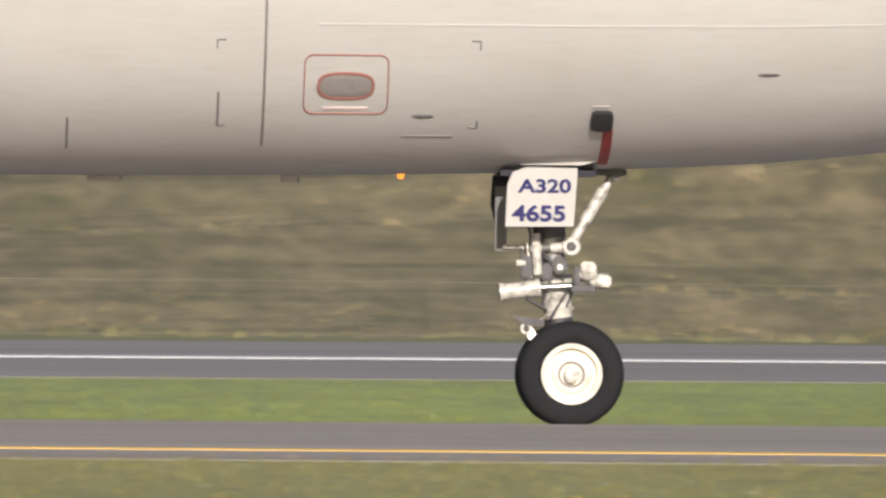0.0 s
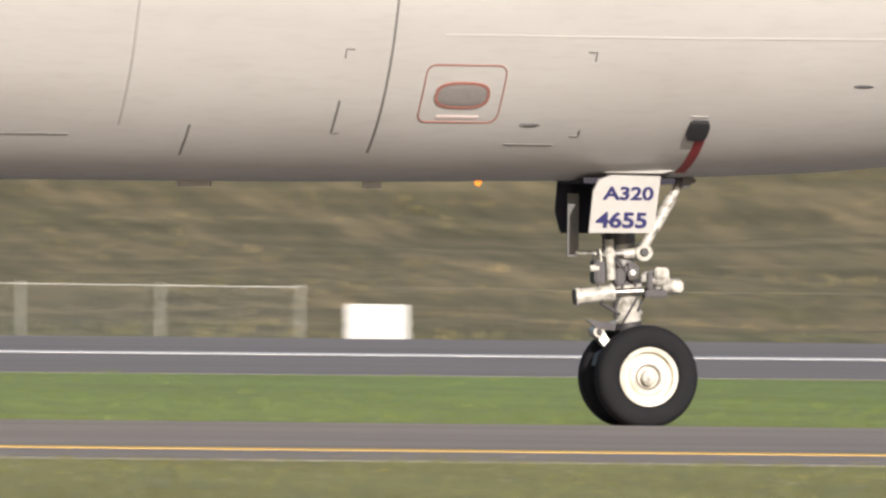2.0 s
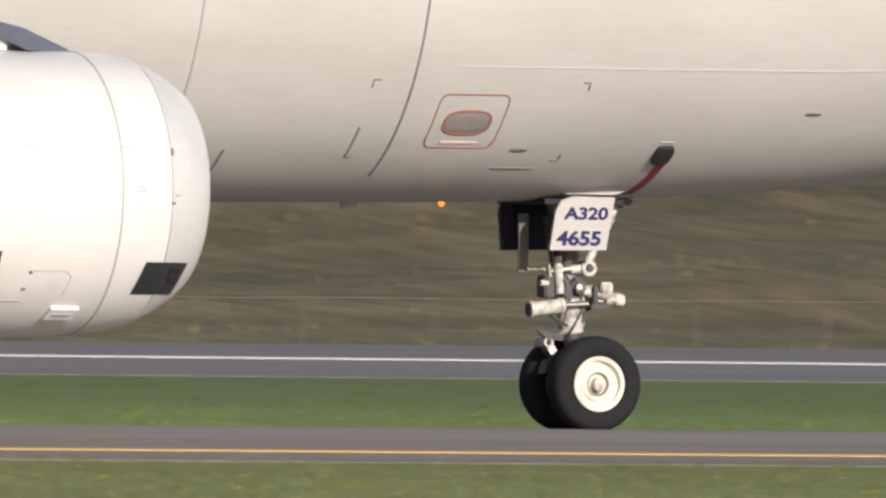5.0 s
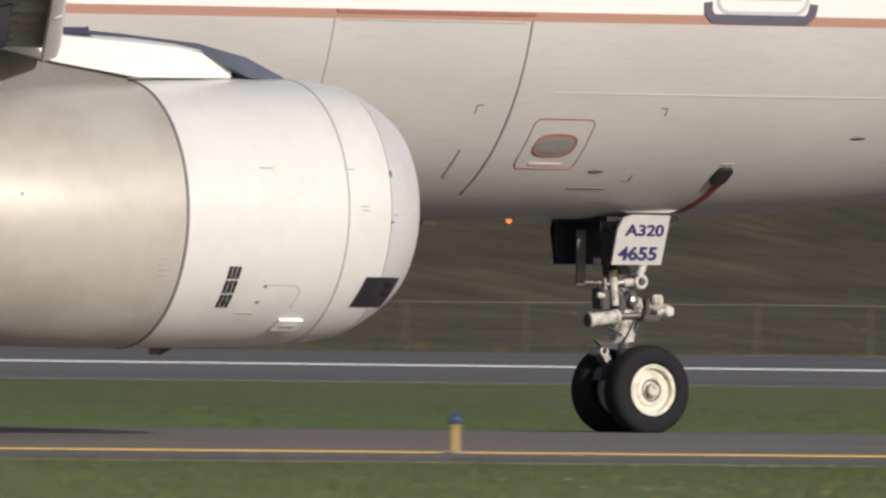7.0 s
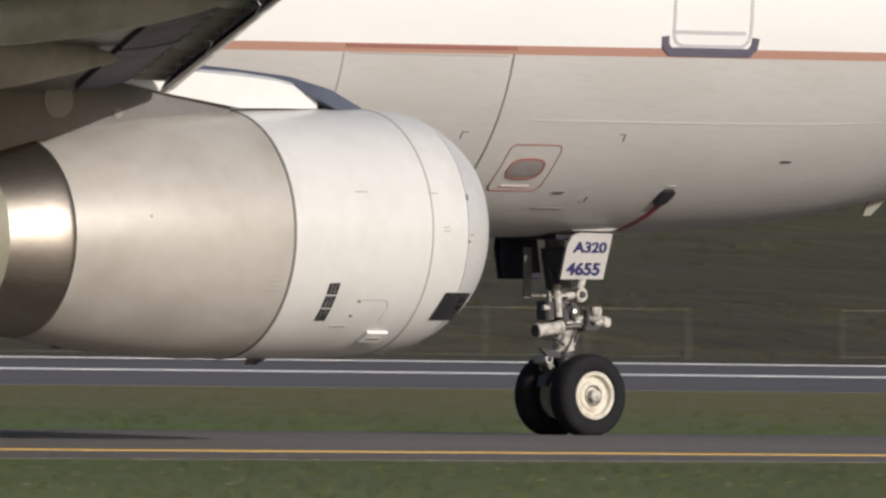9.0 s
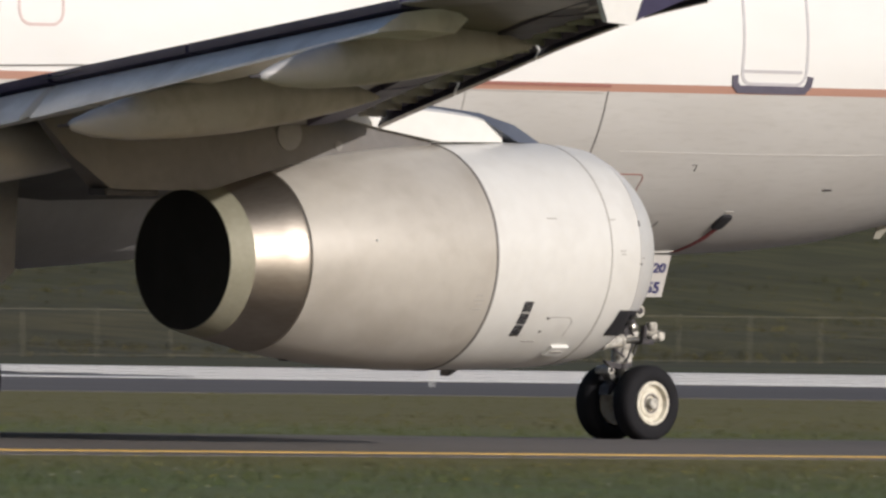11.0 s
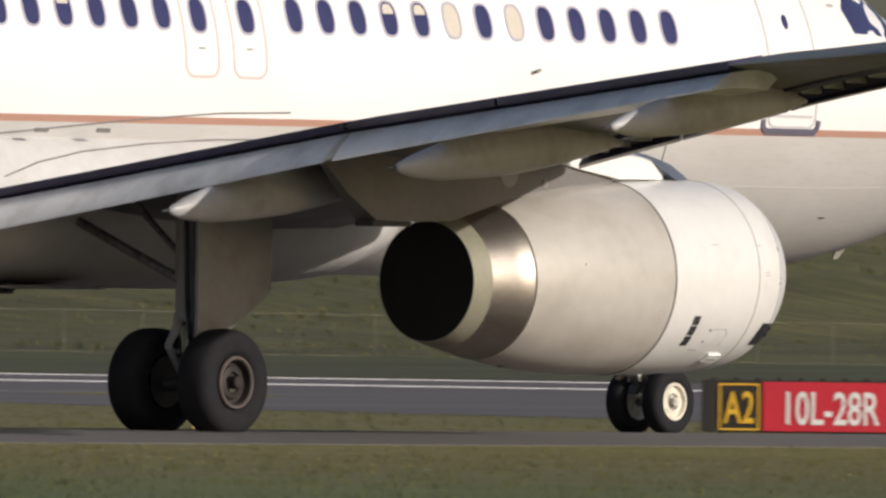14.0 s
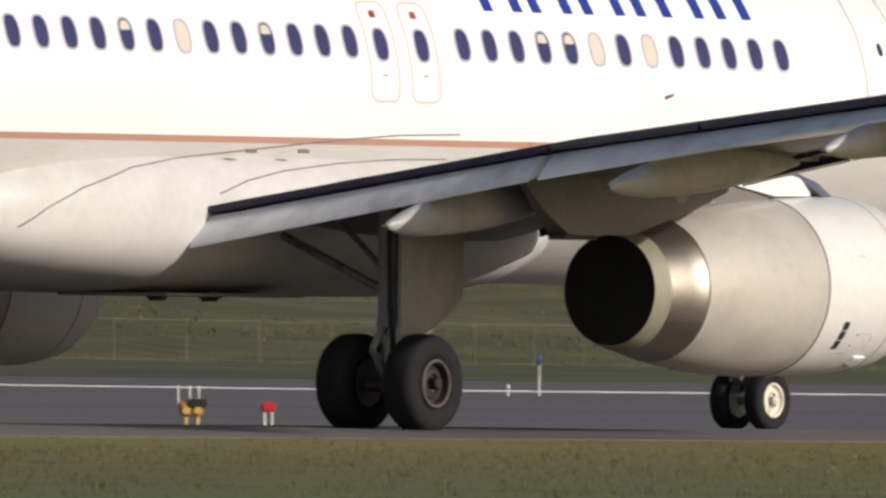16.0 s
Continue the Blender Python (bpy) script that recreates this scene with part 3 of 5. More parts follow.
def make_trees():
    """A far wood behind the hillside, as clumps of needle sprays on trunks."""
    rnd = random.Random(12)
    verts, faces, tv, tf = [], [], [], []
    for _ in range(150):
        x = rnd.uniform(150, 1350)
        y = fence_y(x) + rnd.uniform(225, 330)
        if not 0.3 < math.atan2(x, y) < 1.03:
            continue
        g, h = ground_z(x, y), rnd.uniform(11, 21)
        i = len(tv)
        for k in range(6):
            c, s = math.cos(k * math.tau / 6), math.sin(k * math.tau / 6)
            tv += [(x + c * 0.35, y + s * 0.35, g - 0.3), (x + c * 0.06, y + s * 0.06, g + h * 0.95)]
        tf += [(i + 2 * k, i + 2 * ((k + 1) % 6), i + 2 * ((k + 1) % 6) + 1, i + 2 * k + 1) for k in range(6)]
        for _ in range(150):
            u = rnd.random() ** 0.8
            rr = (1 - u) * h * 0.24 + 0.3
            a, q = rnd.uniform(0, math.tau), math.sqrt(rnd.random())
            p = Vector((x + math.cos(a) * rr * q, y + math.sin(a) * rr * q, g + h * (0.08 + 0.92 * u)))
            s = rnd.uniform(0.5, 1.1)
            d = Vector((math.cos(a), math.sin(a), rnd.uniform(-0.7, 0.1))).normalized() * s
            w = Vector((-math.sin(a), math.cos(a), rnd.uniform(-0.3, 0.3))) * s * 0.5
            i = len(verts)
            verts += [p - w, p + w, p + d + w * 0.3, p + d - w * 0.3]
            faces.append((i, i + 1, i + 2, i + 3))
    wood = joined("far_wood", [tuple(v) for v in verts], faces, LEAF, "stuff", "dark green conifers behind the hillside", "trees")
    trunks = joined("trunk", tv, tf, BARK)
    trunks.parent = wood


make_ground()
make_pavements()
make_grass()
make_trees()


# ---- field furniture ----
def fence():
    """Chain fence: round posts, a top rail and a bottom wire, in lengths with posts set at different steps."""
    for x0, x1, step, r, material, label in ((-26, 60, 2.2, 0.02, FENCE_DULL, "thin brownish wire fence below the hillside"), (62, 127, 4.3, 0.024, FENCE_BRIGHT, "bright galvanised mesh fence below the hillside"),
                                             (129, 480, 4.25, 0.02, FENCE_DULL, "dull grey perimeter fence below the hillside"), (484, 860, 3.4, 0.02, FENCE_DULL, "dull perimeter fence with close posts below the hillside")):
        top = tagged(new("fence"), label, "fence", "perimeter fence lengths")
        bm = bmesh.new()
        tube(bm, (0, 0, -0.1), (0, 0, 1.85), r, r, 8)
        bmesh.ops.create_uvsphere(bm, u_segments=8, v_segments=4, radius=r * 1.5, matrix=Matrix.Translation((0, 0, 1.88)))
        first = part("post", bm, material, top)
        pts, x = [], x0
        while x < x1:
            g = Vector((x, fence_y(x), ground_z(x, fence_y(x))))
            ob = new("post", first.data) if pts else first
            ob.parent = top
            ob.location = g
            pts.append(g)
            x += step
        for name, zz, rr in (("top_rail", 1.82, r * 0.6), ("tension_wire", 0.12, r * 0.4)):
            bm = bmesh.new()
            for p, q in zip(pts, pts[1:]):
                sag = Vector((0, 0, zz + random.uniform(-0.03, 0.02)))
                tube(bm, p + Vector((0, 0, zz)), (p + q) / 2 + sag, rr, rr, 5, False)
                tube(bm, (p + q) / 2 + sag, q + Vector((0, 0, zz)), rr, rr, 5, False)
            part(name, bm, material, top)
        bm = bmesh.new()
        for p, q in zip(pts, pts[1:]):
            n = int(step / 0.3)
            for i in range(n):
                for u, v in ((i, i + 1), (i + 1, i)):
                    tube(bm, p.lerp(q, u / n) + Vector((0, 0, 0.12)), p.lerp(q, v / n) + Vector((0, 0, 1.8)), 0.003, 0.003, 3, False)
        tagged(part("mesh", bm, material, top, "chain-link mesh"), kind="stuff")


def white_board(x, y, zb, w=1.5, h=1.1):
    top = tagged(new("marker_board"), "plain white marker board on two steel legs", "sign", "marker boards beyond the runway")
    g = ground_z(x, y)
    top.location = (x, y, g)
    top.rotation_euler = (0, 0, -math.atan2(x, y) * 0.8)
    bm = bmesh.new()
    box(bm, -w / 2, w / 2, -0.06, 0.06, zb - g, zb - g + h, None, 0.02)
    part("panel", bm, SIGN_WHITE, top)
    for s in (-0.32, 0.32):
        bm = bmesh.new()
        tube(bm, (s * w, 0.1, -0.1), (s * w, 0.1, zb - g + h * 0.7), 0.035, 0.035, 8)
        part("leg", bm, GALV, top)


def equipment_post(x, y, h):
    top = tagged(new("equipment_post"), "dark narrow equipment post with a white plate beside the fence", "post")
    top.location = (x, y, ground_z(x, y))
    bm = bmesh.new()
    box(bm, -0.19, 0.19, -0.12, 0.12, -0.05, h, None, 0.025)
    part("housing", bm, SIGN_BLACK, top)
    bm = bmesh.new()
    box(bm, -0.07, 0.07, -0.135, -0.118, h - 0.3, h - 0.1, None, 0.006)
    part("plate", bm, SIGN_WHITE, top, "small white plate")


def edge_light(x, y, h=0.3, label="blue taxiway edge light on a yellow stake", cap=None, stake=None, group="taxiway edge lights"):
    top = tagged(new("edge_light"), label, "light", group)
    top.location = (x, y, ground_z(x, y))
    bm = bmesh.new()
    spin(bm, [(0, 0.0), (0, 0.09), (0.015, 0.085), (0.02, 0.03), (0.02, 0)], (0, 0, 0), "y", 14, True)
    bmesh.ops.transform(bm, matrix=pose(0, 0, 0, 90), verts=bm.verts)
    part("base_plate", bm, GALV, top)
    bm = bmesh.new()
    tube(bm, (0, 0, -0.02), (0, 0, h * 0.76), 0.026, 0.026, 12)
    tube(bm, (0, 0, h * 0.70), (0, 0, h * 0.77), 0.036, 0.036, 12)
    part("stake", bm, stake or STAKE_Y, top)
    bm = bmesh.new()
    tube(bm, (0, 0, h * 0.76), (0, 0, h * 0.8), 0.05, 0.05, 12)
    bmesh.ops.create_uvsphere(bm, u_segments=12, v_segments=8, radius=0.042, matrix=Matrix.Translation((0, 0, h * 0.86)) @ Matrix.Diagonal((1, 1, 1.4, 1)))
    part("globe", bm, cap or CAP_BLUE, top, "", 40)


def letters(text, size, x, y, zz, material, parent, name="lettering", bold=0.0, align="CENTER", squeeze=1.0):
    cu = bpy.data.curves.new(name, "FONT")
    cu.body, cu.size, cu.align_x, cu.extrude, cu.offset = text, size, align, 0.003, bold
    cu.materials.append(material)
    ob = new(name, cu)
    ob.matrix_basis = pose(x, y, zz, 90, 0, 0) @ Matrix.Diagonal((squeeze, 1, 1, 1))
    ob.parent = parent
    return ob


def guidance_sign(x, y):
    """The holding position sign: a black part with yellow letters, a red part with white ones."""
    top = tagged(new("guidance_sign"), "airfield sign, black A2 panel beside red 10L-28R panel", "sign")
    g = ground_z(x, y)
    top.matrix_basis = pose(x, y, g, 0, 0, -49)
    bm = bmesh.new()
    box(bm, -1.42, 1.2, -0.1, 0.12, 0.04, 0.74, None, 0.012)
    part("housing", bm, SIGN_BLACK, top)
    bm = bmesh.new()
    box(bm, -0.62, 1.18, -0.125, -0.102, 0.06, 0.72, None, 0.006)
    part("red_panel", bm, SIGN_RED, top, "red panel with white letters")
    bm = bmesh.new()
    for x0, x1, z0, z1 in ((-1.2, -0.66, 0.07, 0.095), (-1.2, -0.66, 0.67, 0.695), (-1.2, -1.175, 0.095, 0.67), (-0.685, -0.66, 0.095, 0.67)):
        box(bm, x0, x1, -0.12, -0.102, z0, z1)
    part("yellow_border", bm, SIGN_YELLOW, top)
    letters("A2", 0.6, -0.93, -0.13, 0.17, SIGN_YELLOW, top, bold=0.008, squeeze=0.58)
    letters("10L-28R", 0.62, 0.28, -0.135, 0.16, SIGN_WHITE, top, bold=0.008, squeeze=0.62)
    for s in (-1.15, -0.4, 0.35, 1.0):
        bm = bmesh.new()
        tube(bm, (s, 0, -0.05), (s, 0, 0.06), 0.04, 0.04, 8)
        part("leg", bm, GALV, top)
    for i in range(9):
        bm = bmesh.new()
        box(bm, -1.3 + i * 0.29, -1.23 + i * 0.29, -0.04, 0.04, 0.735, 0.775, None, 0.008)
        part("lifting_lug", bm, SIGN_BLACK, top)


def guard_light(x, y):
    top = tagged(new("guard_light"), "amber twin runway guard light on short stakes", "light")
    top.matrix_basis = pose(x, y, ground_z(x, y), 0, 0, -50)
    bm = bmesh.new()
    box(bm, -0.16, 0.16, -0.07, 0.07, 0.17, 0.36, None, 0.02)
    part("body", bm, ORANGE, top)
    bm = bmesh.new()
    box(bm, -0.06, 0.2, -0.09, 0.09, 0.27, 0.4, None, 0.02)
    part("hood", bm, SIGN_BLACK, top)
    for s in (-0.08, 0.08):
        bm = bmesh.new()
        spin(bm, [(-0.1, 0.05), (-0.085, 0.055), (-0.07, 0.06)], (s, 0, 0.24), "y", 14)
        part("lens", bm, STAKE_Y, top, "", 40)
        bm = bmesh.new()
        tube(bm, (s, 0, -0.03), (s, 0, 0.18), 0.03, 0.03, 10)
        part("leg", bm, STAKE_Y, top)
    for s in (-0.18, -0.02, 0.1):
        bm = bmesh.new()
        tube(bm, (s, 0.05, 0.33), (s, 0.05, 0.58), 0.012, 0.012, 8)
        part("whip", bm, SIGN_WHITE, top)


def red_marker(x, y):
    top = tagged(new("red_marker"), "small red marker box on two pale legs", "marker")
    top.matrix_basis = pose(x, y, ground_z(x, y), 0, 0, -50)
    bm = bmesh.new()
    box(bm, -0.1, 0.1, -0.06, 0.06, 0.23, 0.36, None, 0.025)
    part("box", bm, SIGN_RED, top)
    for s in (-0.05, 0.05):
        bm = bmesh.new()
        tube(bm, (s, 0, -0.02), (s, 0, 0.25), 0.016, 0.016, 10)
        part("leg", bm, SIGN_WHITE, top)


def runway_post(x, y, h, cap):
    top = tagged(new("runway_post"), "pale runway edge post with a coloured cap", "light", "runway edge lights")
    top.location = (x, y, ground_z(x, y))
    bm = bmesh.new()
    tube(bm, (0, 0, -0.02), (0, 0, h * 0.72), 0.026, 0.022, 10)
    part("stem", bm, SIGN_WHITE, top)
    bm = bmesh.new()
    tube(bm, (0, 0, h * 0.72), (0, 0, h * 0.8), 0.045, 0.045, 10)
    tube(bm, (0, 0, h * 0.8), (0, 0, h), 0.038, 0.025, 10)
    part("cap", bm, cap, top)


fence()
for bx, bz in ((44.49, 0.66), (100.75, 0.2), (156.03, 0.31), (215.0, 0.5), (274.5, 0.7), (334.11, 0.94), (396.34, 1.12), (458.3, 1.25), (520.3, 1.37), (585.84, 1.43), (655.28, 1.28)):
    white_board(bx, 500.0, bz)
for lx in (43.64, 82.14, 97.45, 120.8, 145.84, 170.99):
    edge_light(lx, 130.0, 0.29)
for lx, lh in ((43.79, 0.14), (123.36, 0.14), (169.98, 0.24), (193.04, 0.24), (210.95, 0.2)):
    edge_light(lx, 161.0, lh)
equipment_post(30.31, 500.0, 1.79 - ground_z(30.31, 500.0))
for rx, rh in ((69.75, 0.6), (222.97, 0.5), (296.9, 0.42), (320.88, 0.4), (368.33, 0.4)):
    runway_post(rx, 306, rh, SIGN_WHITE)
runway_post(429.19, 306, 1.1, CAP_BLUE)
runway_post(427.85, 306, 0.3, SIGN_WHITE)
guidance_sign(219.01, 172.0)
guard_light(227.53, 168.0)
red_marker(229.29, 168.0)

# ---- the airliner: x ahead of the nose gear, y off the centre line (camera side negative), z above the crown ----
plane = tagged(new("airliner"), "white and light grey twin-engine airliner rolling on its wheels", "airplane")

HB = ((-30, 3.9), (-26, 3.05), (-22, 2.25), (-19, 1.8), (-16.5, 1.67), (-3.87, 1.67), (-2.0, 1.68), (-0.4, 1.71), (0.55, 1.75), (1.32, 1.79), (2.16, 1.87), (3.24, 2.07), (4.0, 2.28), (4.45, 2.47), (4.75, 2.66), (4.95, 2.86), (5.05, 3.05), (5.08, 3.15))
HT = ((-32, 4.9), (-30, 5.4), (-26, 5.75), (-22, 5.84), (-1.5, 5.84), (-0.5, 5.82), (0.8, 5.68), (1.8, 5.4), (2.6, 4.98), (3.2, 4.55), (4.0, 4.15), (4.45, 3.9), (4.75, 3.67), (4.95, 3.43), (5.05, 3.25), (5.08, 3.15))
HC = ((-30, 4.6), (-22, 3.9), (-18, 3.77), (0, 3.77), (2, 3.68), (3.5, 3.42), (5.08, 3.15))


def hull(a):
    """Bottom, widest height, top and half width of the hull."""
    zb = float(np.interp(a, *zip(*HB)))
    zt = float(np.interp(a, *zip(*HT)))
    zc = float(np.interp(a, *zip(*HC)))
    if a > -0.8:
        w = 1.975 * math.sqrt(max(0.0, 1 - ((a + 0.8) / 5.88) ** 2.3))
    elif a < -19:
        w = float(np.interp(a, (-32, -30, -26, -22, -19), (0.2, 0.75, 1.45, 1.85, 1.975)))
    else:
        w = 1.975
    return zb, zc, zt, max(w, 0.004)


def on_hull(a, zz, off=0.0, side=-1):
    """The hull's place and outward normal at a length and height."""
    zb, zc, zt, w = hull(a)
    r = zc - zb if zz < zc else zt - zc
    s = max(-0.999, min(0.999, (zz - zc) / r))
    c = math.sqrt(1 - s * s)
    n = Vector((0, side * c / w, s / r)).normalized()
    if a > 0:
        n = (n + Vector((0.1 * (a / 2), 0, 0))).normalized()
    return Vector((a, side * w * c, zz)) + n * off, n


def hull_ring(a, k=72):
    zb, zc, zt, w = hull(a)
    out = []
    for i in range(k):
        t = i * math.tau / k
        s = math.sin(t)
        out.append(Vector((a, -w * math.cos(t), zc + s * ((zt - zc) if s > 0 else (zc - zb)))))
    return out


def ribbon(bm, pts, width, thick=0.005, close=False, side=-1, sink=0.002):
    """A raised band that follows the hull through (length, height) points."""
    if close:
        pts = list(pts) + [pts[0]]
    fine = []
    for p, q in zip(pts, pts[1:]):
        k = max(1, int(math.hypot(q[0] - p[0], q[1] - p[1]) / 0.09))
        fine += [(p[0] + (q[0] - p[0]) * i / k, p[1] + (q[1] - p[1]) * i / k) for i in range(k)]
    fine.append(pts[-1])
    rows = []
    for i, (a, zz) in enumerate(fine):
        b = fine[min(i + 1, len(fine) - 1)]
        c = fine[max(i - 1, 0)]
        if close and i in (0, len(fine) - 1):
            b, c = fine[1], fine[-2]
        p, n = on_hull(a, zz, 0, side)
        t = (on_hull(*b, 0, side)[0] - on_hull(*c, 0, side)[0]).normalized()
        w = t.cross(n).normalized() * width / 2
        rows.append([p - w - n * sink, p - w + n * thick, p + w + n * thick, p + w - n * sink])
    loft(bm, rows, not close)


def rounded(a0, a1, z0, z1, r, k=4):
    out = []
    for ca, cz, t0 in ((a1 - r, z1 - r, 0), (a0 + r, z1 - r, 90), (a0 + r, z0 + r, 180), (a1 - r, z0 + r, 270)):
        out += [(ca + r * math.cos(radians(t0 + 90 * i / k)), cz + r * math.sin(radians(t0 + 90 * i / k))) for i in range(k + 1)]
    return out


def patch(bm, outline, off=0.004, side=-1, thick=0.012):
    """A plate that follows the hull inside an outline of (length, height)."""
    ca = sum(p[0] for p in outline) / len(outline)
    cz = sum(p[1] for p in outline) / len(outline)
    mid = bm.verts.new(on_hull(ca, cz, off, side)[0])
    rings = []
    for s, o in ((0.5, off), (0.96, off), (1.0, off - 0.002), (1.0, off - thick)):
        rings.append([bm.verts.new(on_hull(ca + (a - ca) * s, cz + (zz - cz) * s, o, side)[0]) for a, zz in outline])
    k = len(outline)
    for i in range(k):
        bm.faces.new((mid, rings[0][i], rings[0][(i + 1) % k]))
        for p, q in zip(rings, rings[1:]):
            bm.faces.new((p[i], q[i], q[(i + 1) % k], p[(i + 1) % k]))


def hull_part(name, material, make, parent=plane, label="", smooth=35):
    bm = bmesh.new()
    make(bm)
    return part(name, bm, material, parent, label, smooth)


def make_fuselage():
    bm = bmesh.new()
    st = [5.08, 5.05, 4.95, 4.75, 4.45, 4.0, 3.6, 3.2, 2.9, 2.6, 2.2, 1.8, 1.3, 0.8, 0.3, -0.3, -0.8, -1.5] + [-2.5 - i for i in range(17)] + [-20.5, -22, -24, -26, -28, -30, -32]
    loft(bm, [hull_ring(a) for a in st])
    body = part("fuselage", bm, HULL, plane, "white upper and light grey lower hull with copper line", 40)
    # cabin windows on both sides, some with the blind down
    fwd = [-2.127 - 0.533 * i for i in range(13)]
    aft = [-10.72 - 0.533 * i for i in range(18)]
    for side in (-1, 1):
        for kind, row in (("f", fwd), ("a", aft)):
            for i, a in enumerate(row):
                blind = (kind == "f" and i in (5, 7)) or (kind == "a" and i in (6, 13))
                half = (kind == "f" and i in (8, 9)) or (kind == "a" and i in (3, 8))
                window(a, 4.395, side, body, blind, half)
        for a in (-10.13, -9.337):
            window(a, 4.37, side, body, False, False)
    for a in (-10.13, -9.337):
        hull_part("exit_outline", PINK_LINE, lambda bm: ribbon(bm, rounded(a - 0.27, a + 0.27, 3.72, 4.86, 0.13), 0.028, 0.004, True), body, "pale red outline of an overwing exit")
        hull_part("exit_handle", RED_DEEP, lambda bm: patch(bm, rounded(a - 0.055, a + 0.055, 4.68, 4.76, 0.01, 1), 0.006), body, "small red square")
        hull_part("exit_latch", SEAM, lambda bm: ribbon(bm, [(a - 0.05, 4.02), (a + 0.05, 4.02)], 0.015), body)
    # forward service door
    hull_part("door_outline", DOOR_LINE, lambda bm: ribbon(bm, rounded(-0.44, 0.42, 3.35, 5.2, 0.12), 0.03, 0.004, True), body, "grey outline of a closed service door")
    hull_part("door_sill", SILL, lambda bm: ribbon(bm, [(-0.53, 3.43), (-0.52, 3.35), (-0.46, 3.3), (0.42, 3.3), (0.47, 3.35), (0.48, 3.43)], 0.075, 0.012), body, "dark grey scuff plate under the service door")
    hull_part("door_step", DOOR_LINE, lambda bm: ribbon(bm, [(-0.42, 3.47), (0.36, 3.47)], 0.03), body)
    hull_part("door_porthole", GLASS_DARK, lambda bm: patch(bm, [(-0.02 + 0.05 * math.cos(i * math.tau / 16), 4.5 + 0.08 * math.sin(i * math.tau / 16)) for i in range(16)], 0.006), body, "small dark door window")
    # forward cargo door and frame joints
    hull_part("cargo_door_joint", LIGHT_SEAM, lambda bm: ribbon(bm, [(-3.96, 3.25), (-3.96, 2.9), (-3.96, 2.5), (-3.96, 2.05)], 0.016), body)
    hull_part("cargo_door_joint", SEAM, lambda bm: ribbon(bm, [(-2.14, 3.25), (-2.14, 2.8), (-2.14, 2.4), (-2.14, 2.0), (-2.14, 1.88)], 0.016), body)
    hull_part("cargo_door_hinge", RED_LINE, lambda bm: ribbon(bm, [(-3.95, 3.3), (-2.12, 3.3)], 0.03, 0.01), body, "dark hinge line over the cargo door")
    for a0, a1, zz, m in ((-3.9, -2.2, 3.23, LIGHT_SEAM), (-1.2, -0.85, 1.95, SEAM), (-5.0, -4.3, 1.98, SEAM)):
        hull_part("lap_joint", m, lambda bm: ribbon(bm, [(a0, zz), ((a0 + a1) / 2, zz), (a1, zz)], 0.012), body)
    for a, z0, z1 in ((-3.46, 1.85, 2.055), (-2.448, 2.02, 2.23), (-7.2, 2.6, 3.3)):
        hull_part("frame_joint", SEAM if a < -1 else LIGHT_SEAM, lambda bm: ribbon(bm, [(a, z1), (a, z0)], 0.016), body)
    hull_part("lap_joint", PALE_SEAM, lambda bm: ribbon(bm, [(-1.78, 2.69), (0.0, 2.69), (1.4, 2.7), (2.6, 2.74)], 0.012, 0.003), body)
    # jacking and towing ticks
    for a, zz, da, dz in ((-2.465, 2.583, 0.06, -0.06), (-0.69, 2.585, -0.06, -0.06), (-0.69, 2.012, -0.06, 0.04), (-2.45, 2.013, 0.05, 0.04)):
        hull_part("jacking_mark", SEAM, lambda bm: ribbon(bm, [(a + da, zz), (a, zz), (a, zz + dz)], 0.011), body)
    # outflow valve panel with its oval lens
    def panel(a0, a1, z0, z1, w):
        return lambda bm: ribbon(bm, rounded(a0, a1, z0, z1, 0.06), w, 0.004, True)
    hull_part("valve_panel_outline", RED_LINE, panel(-1.872, -1.305, 2.095, 2.485, 0.009), body, "thin red rectangle with round corners")
    hull_part("valve_rim", RED_LINE, lambda bm: ribbon(bm, [(-1.59 + 0.185 * math.copysign(abs(math.cos(t)) ** 0.7, math.cos(t)), 2.28 + 0.083 * math.copysign(abs(math.sin(t)) ** 0.7, math.sin(t))) for t in [i * math.tau / 28 for i in range(28)]], 0.02, 0.008, True), body)
    hull_part("valve_lens", LENS, lambda bm: patch(bm, [(-1.59 + 0.175 * math.copysign(abs(math.cos(t)) ** 0.7, math.cos(t)), 2.28 + 0.075 * math.copysign(abs(math.sin(t)) ** 0.7, math.sin(t))) for t in [i * math.tau / 28 for i in range(28)]], 0.006), body, "grey oval valve opening")
    hull_part("valve_placard", PINK_LINE, lambda bm: ribbon(bm, [(-1.74, 2.13), (-1.44, 2.13)], 0.025), body)
    # probes, drains, static port
    for a, zz, ln in ((1.27, 2.381, 0.15), (-1.06, 2.086, 0.15)):
        hull_part("probe", GEAR_DARK, lambda bm: loft(bm, [[on_hull(a + u * ln - ln / 2, zz + v, 0.004 + o)[0] for v, o in ((0.008 * s, 0), (0.004 * s, 0.009 * s), (-0.004 * s, 0.009 * s), (-0.008 * s, 0))] for u, s in ((0, 0.4), (0.3, 1.0), (0.8, 0.8), (1, 0.2))]), body, "small dark air data probe")
    hull_part("static_port", SEAM, lambda bm: patch(bm, rounded(2.56, 2.6, 2.65, 2.72, 0.01, 2), 0.01), body)
    hull_part("lamp_housing", BLACK, lambda bm: patch(bm, rounded(0.08, 0.23, 2.01, 2.13, 0.035), 0.03, -1, 0.05), body, "black lamp housing under the nose")
